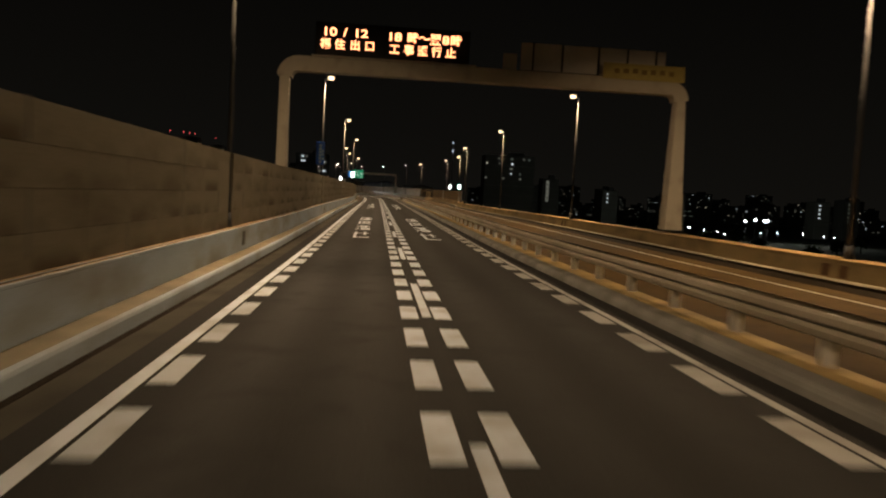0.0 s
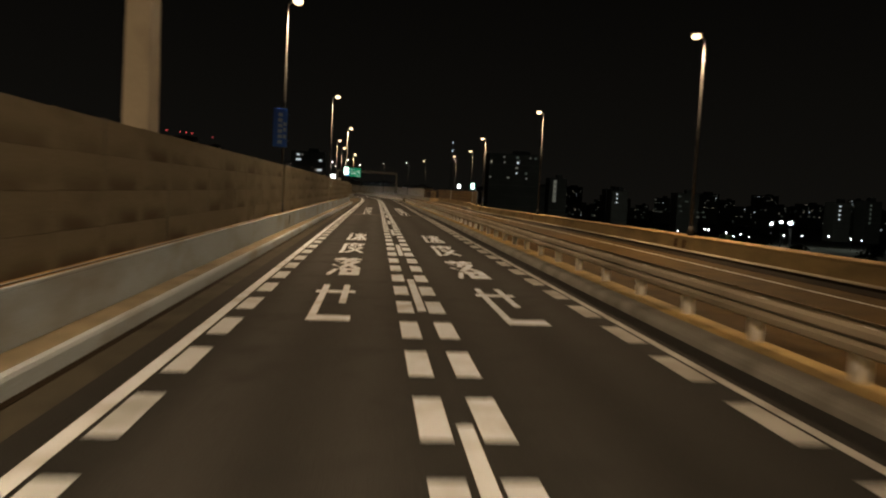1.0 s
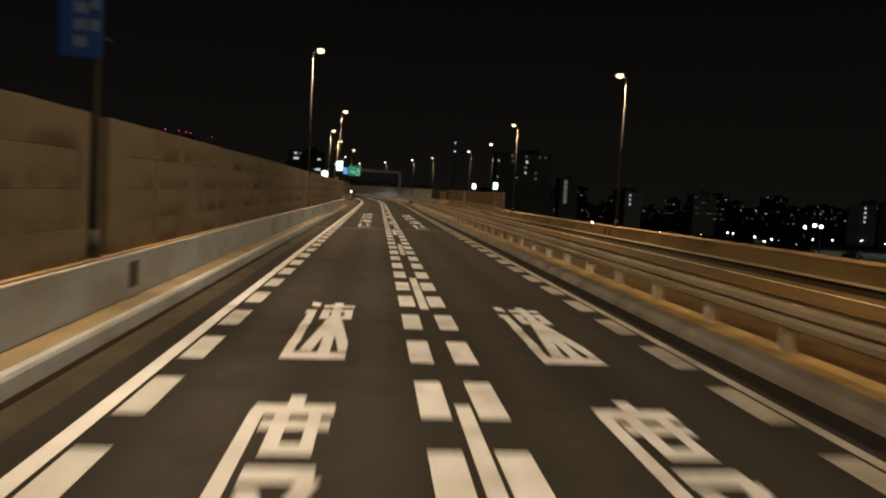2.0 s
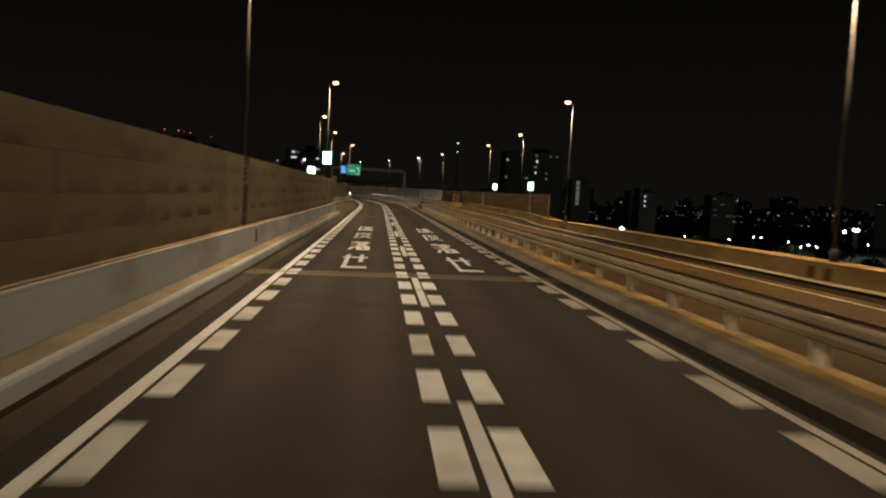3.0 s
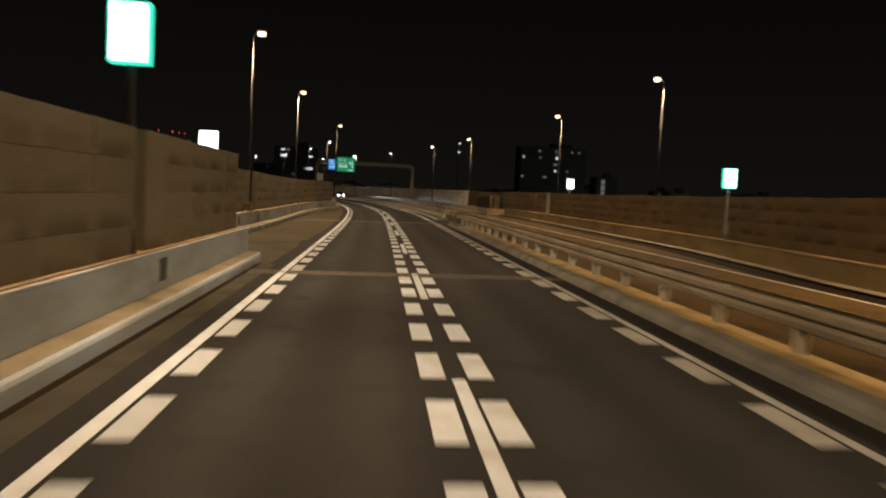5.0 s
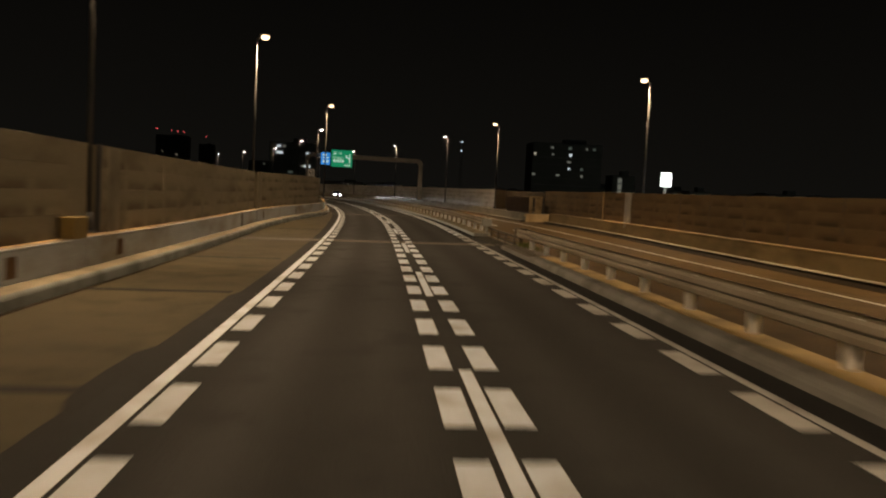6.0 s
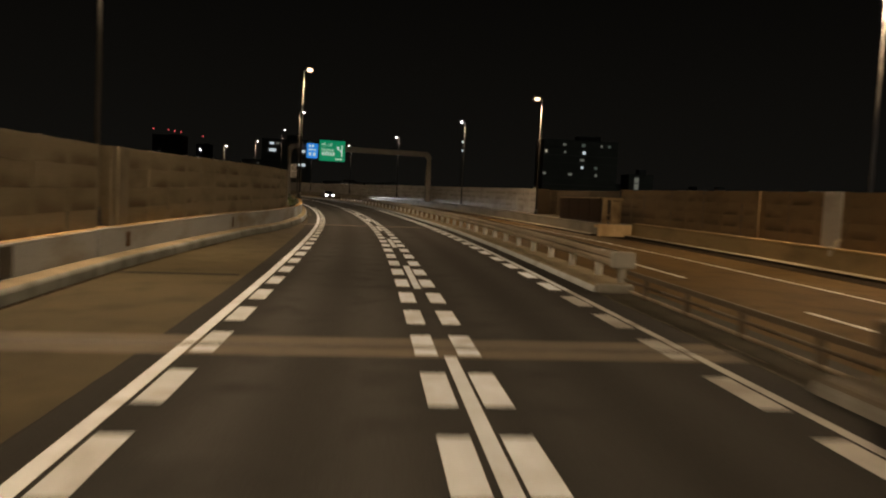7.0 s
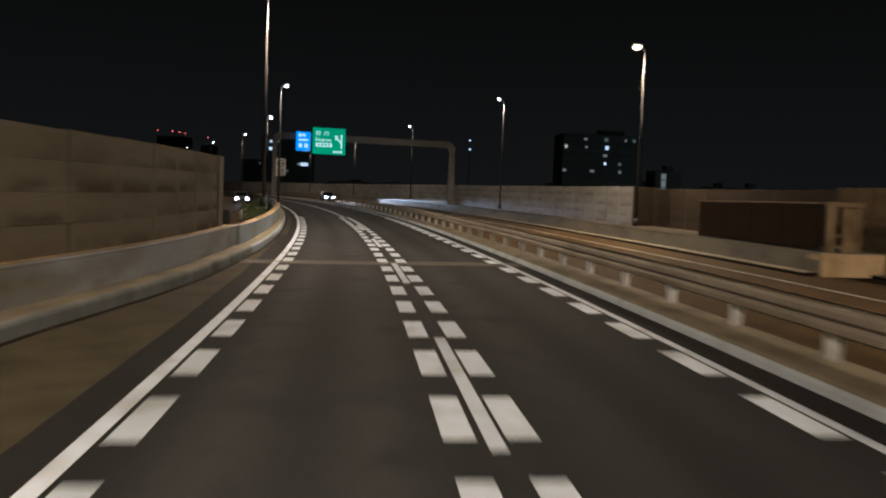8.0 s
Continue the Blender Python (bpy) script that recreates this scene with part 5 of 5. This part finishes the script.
def tree(x, y, tall, seed):
    rnd = random.Random(seed)
    thing = base("tree", pose(x, y, GROUND), "dark leafy tree in the grounds below the viaduct", "tree", "trees below the viaduct")
    bm = bmesh.new()
    tube(bm, (0, 0, 0), (0, 0, tall * 0.55), 0.32, 0.16, 8)
    for k in range(5):
        a = 2 * math.pi * k / 5 + rnd.random()
        tube(bm, (0, 0, tall * (0.35 + 0.04 * k)), (math.cos(a) * tall * 0.25, math.sin(a) * tall * 0.25, tall * (0.6 + 0.05 * k)), 0.12, 0.04, 6)
    part("trunk", bm, M_BARK, thing)
    verts, faces = [], []
    for _ in range(420):
        u, v, w = rnd.gauss(0, 1), rnd.gauss(0, 1), rnd.gauss(0, 1)
        l = math.sqrt(u * u + v * v + w * w)
        r = rnd.uniform(0.55, 1.05) * (1 + 0.25 * math.sin(3 * u + seed))
        c = Vector((u / l * r * tall * 0.36, v / l * r * tall * 0.36, tall * 0.66 + w / l * r * tall * 0.30))
        e1 = Vector((rnd.gauss(0, 1), rnd.gauss(0, 1), rnd.gauss(0, 1))).normalized()
        e2 = e1.orthogonal().normalized()
        g, q = rnd.uniform(0.35, 0.75), len(verts)
        verts += [c + e1 * g, c + e2 * g, c - e1 * g, c - e2 * g]
        faces.append((q, q + 1, q + 2, q + 3))
    part("crown", mesh_of("crown", verts, faces, M_TREE), None, thing)
    return thing


TREES = [tree(0, 0, 11 + k, 30 + k) for k in range(3)]
for k, t0 in enumerate(TREES):
    t0.matrix_world = pose(60 + 20 * k, 150 + 40 * k, GROUND) @ Matrix.Scale(0.65, 4)
for k in range(52):
    a, dist = CITY.uniform(16, 50), CITY.uniform(90, 390)
    copy_thing(TREES[k % 3], pose(24 + math.sin(radians(a)) * dist, 40 + math.cos(radians(a)) * dist, GROUND, 0, 0, CITY.uniform(0, 360)) @ Matrix.Scale(CITY.uniform(0.7, 1.05), 4))

# Blocks with lit stairwells.
for x, y, top, kind, count, w, h in ((113, 523, 17.5, "dim", 5, 2.0, 2.6), (162, 551, 12.5, "cool", 3, 1.0, 1.0), (300, 519, 12.0, "cool", 4, 1.3, 1.0), (315, 510, 13.5, "faint", 5, 1.2, 1.2), (184, 640, 15.0, "faint", 4, 1.4, 1.4)):
    block_s = building(x, y, 11, 12, top, "slim dark block with a tall lit stairwell", [], name="stair_block")
    for k in range(count):
        ob = part("window", UNIT[kind], None, block_s)
        ob.location, ob.scale = (-2.0, -0.12, top - GROUND - 2.2 - 2.8 * k), (w, 1, h)

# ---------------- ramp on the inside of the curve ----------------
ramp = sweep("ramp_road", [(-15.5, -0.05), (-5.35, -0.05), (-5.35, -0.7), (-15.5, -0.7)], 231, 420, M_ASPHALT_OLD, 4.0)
tagged(ramp, "dim asphalt slip road beyond the parapet", "road", kind="structure")
ramp_wall = sweep("wall_ramp", [(-15.6, -0.7), (-15.6, 1.1), (-15.8, 1.1), (-15.8, -0.7)], 231, 420, M_PARAPET, 4.0)
tagged(ramp_wall, "grey concrete wall along the slip road", "wall", kind="structure")


def shrub(s, d, seed):
    rnd = random.Random(seed)
    thing = base("shrub", upright(s, d, -0.15), "dark bushy shrub behind the parapet", "shrub", "shrubs behind the parapet")
    bm = bmesh.new()
    for k in range(4):
        tube(bm, (0, 0, -0.1), (rnd.uniform(-.4, .4), rnd.uniform(-.4, .4), 0.9), 0.03, 0.012, 6)
    part("stems", bm, M_BARK, thing)
    verts, faces = [], []
    for _ in range(260):
        c = Vector((rnd.gauss(0, 0.38), rnd.gauss(0, 0.5), 0.75 + rnd.gauss(0, 0.33)))
        e1 = Vector((rnd.gauss(0, 1), rnd.gauss(0, 1), rnd.gauss(0, 1))).normalized()
        e2 = e1.orthogonal().normalized()
        g, q = rnd.uniform(0.05, 0.11), len(verts)
        verts += [c + e1 * g, c + e2 * g * 0.6, c - e1 * g, c - e2 * g * 0.6]
        faces.append((q, q + 1, q + 2, q + 3))
    part("leaves", mesh_of("leaves", verts, faces, M_TREE), None, thing)
    return thing


for k, s in enumerate((246, 250, 254.5, 259, 263, 268, 273, 279)):
    shrub(s, -6.0 - 0.3 * (k % 3), 60 + k)
for s, d in ((236.5, -5.9), (252.0, -5.7)):
    mark = base("delineator", upright(s, d, -0.14), "slim grey marker post with a white band", "marker post", "marker posts")
    bm = bmesh.new()
    tube(bm, (0, 0, 0), (0, 0, 1.25), 0.04, 0.04, 10)
    part("post", bm, M_GALV, mark)
    bm = bmesh.new()
    tube(bm, (0, 0, 0.95), (0, 0, 1.35), 0.055, 0.055, 10)
    part("band", bm, M_WHITE, mark, "white reflecting band")
cab = base("control_cabinet", upright(232.2, -6.2, -0.15), "dark steel control cabinet behind the parapet", "cabinet")
bm = bmesh.new()
box(bm, 0, 0, 0.75, 0.7, 0.5, 1.5, 0.02)
part("body", bm, M_STEEL_DARK, cab)
bm = bmesh.new()
box(bm, 0, -0.26, 0.78, 0.62, 0.03, 1.3, 0.01)
part("door", bm, M_GALV, cab)


# ---------------- cars ----------------
M_CAR = mat("car_paint", (0.10, 0.10, 0.11), 0.35, metal=0.3, vary=0.08)
M_GLASS = mat("car_glass", (0.02, 0.022, 0.025), 0.1, vary=0.05, bump=0)
M_TYRE = mat("tyre", (0.02, 0.02, 0.02), 0.9, vary=0.1)
M_HEAD = glow("headlight", (0.92, 0.95, 1.0), 25.0)


def car(m, label, power):
    """A saloon, its front to local -y."""
    thing = base("car", m, label, "car", "cars with headlights on")
    side = [(-2.2, 0.30), (-2.2, 0.62), (-2.05, 0.74), (-1.1, 0.92), (-0.45, 1.40), (1.0, 1.45), (1.75, 1.02), (2.15, 0.95), (2.2, 0.30)]
    bm = bmesh.new()
    rings = []
    for x, inset in ((-0.84, 0.0), (0.84, 0.0)):
        rings.append([bm.verts.new((x * (0.80 if z > 1.2 else 1.0), y, z)) for y, z in side])
    n = len(side)
    for k in range(n):
        bm.faces.new((rings[0][k], rings[0][(k + 1) % n], rings[1][(k + 1) % n], rings[1][k]))
    bm.faces.new(rings[0][::-1])
    bm.faces.new(rings[1])
    bmesh.ops.recalc_face_normals(bm, faces=bm.faces)
    part("body", bm, M_CAR, thing)
    bm = bmesh.new()
    q = [bm.verts.new(v) for v in ((-0.72, -1.02, 0.965), (0.72, -1.02, 0.965), (0.60, -0.50, 1.375), (-0.60, -0.50, 1.375))]
    bm.faces.new(q)
    bmesh.ops.translate(bm, vec=(0, -0.02, 0.02), verts=bm.verts)
    part("windscreen", bm, M_GLASS, thing)
    for x in (-0.74, 0.74):
        for y in (-1.35, 1.35):
            bm = bmesh.new()
            tube(bm, (x - 0.10, y, 0.32), (x + 0.10, y, 0.32), 0.32, 0.32, 16)
            w = part("wheel", bm, M_TYRE, thing)
            bm = bmesh.new()
            tube(bm, (x - 0.11, y, 0.32), (x + 0.11, y, 0.32), 0.19, 0.19, 12)
            part("rim", bm, M_GALV, w)
    beam = bpy.data.lights.new("headlight_beam", "SPOT")
    beam.energy, beam.color, beam.spot_size, beam.spot_blend, beam.shadow_soft_size = power, (0.9, 0.95, 1.0), radians(84), 0.8, 0.006
    for x in (-0.62, 0.62):
        bm = bmesh.new()
        box(bm, x, -2.19, 0.64, 0.36, 0.08, 0.19, 0.04)
        head = part("headlight", bm, M_HEAD, thing, "glowing headlight")
        # a small plate, added unseen, gives the dipped beam its level upper edge
        bm = bmesh.new()
        box(bm, x, -2.42, 0.745, 0.42, 0.40, 0.012, 0.002)
        part("cutoff_plate", bm, M_CAR, head)
        lo = new("beam", beam)
        lo.parent = thing
        lo.matrix_basis = look((x, -2.27, 0.737), (x + 16, -32, -3.0))
    return thing


car(lying(327.0, 6.7, 0.012), "dark saloon car with bright headlights in the opposite lane", 5500.0)
car(lying(303.0, -7.9, -0.04), "dark car with bright headlights on the slip road", 400.0)

# A far mast with two white lights, one above the other.
mast = base("far_mast", pose(228, 2500, GROUND), "far lattice mast with two white lights", "mast")
bm = bmesh.new()
for x, y in ((-4, -4), (4, -4), (4, 4), (-4, 4)):
    tube(bm, (x, y, 0), (x * 0.2, y * 0.2, 186), 0.5, 0.3, 6)
part("leg_frame", bm, M_GALV, mast)
for z in (158, 184):
    bm = bmesh.new()
    bmesh.ops.create_uvsphere(bm, u_segments=10, v_segments=6, radius=2.0)
    ob = part("beacon", bm, M_BEACON, mast, "white beacon")
    ob.location = (0, -2, z)
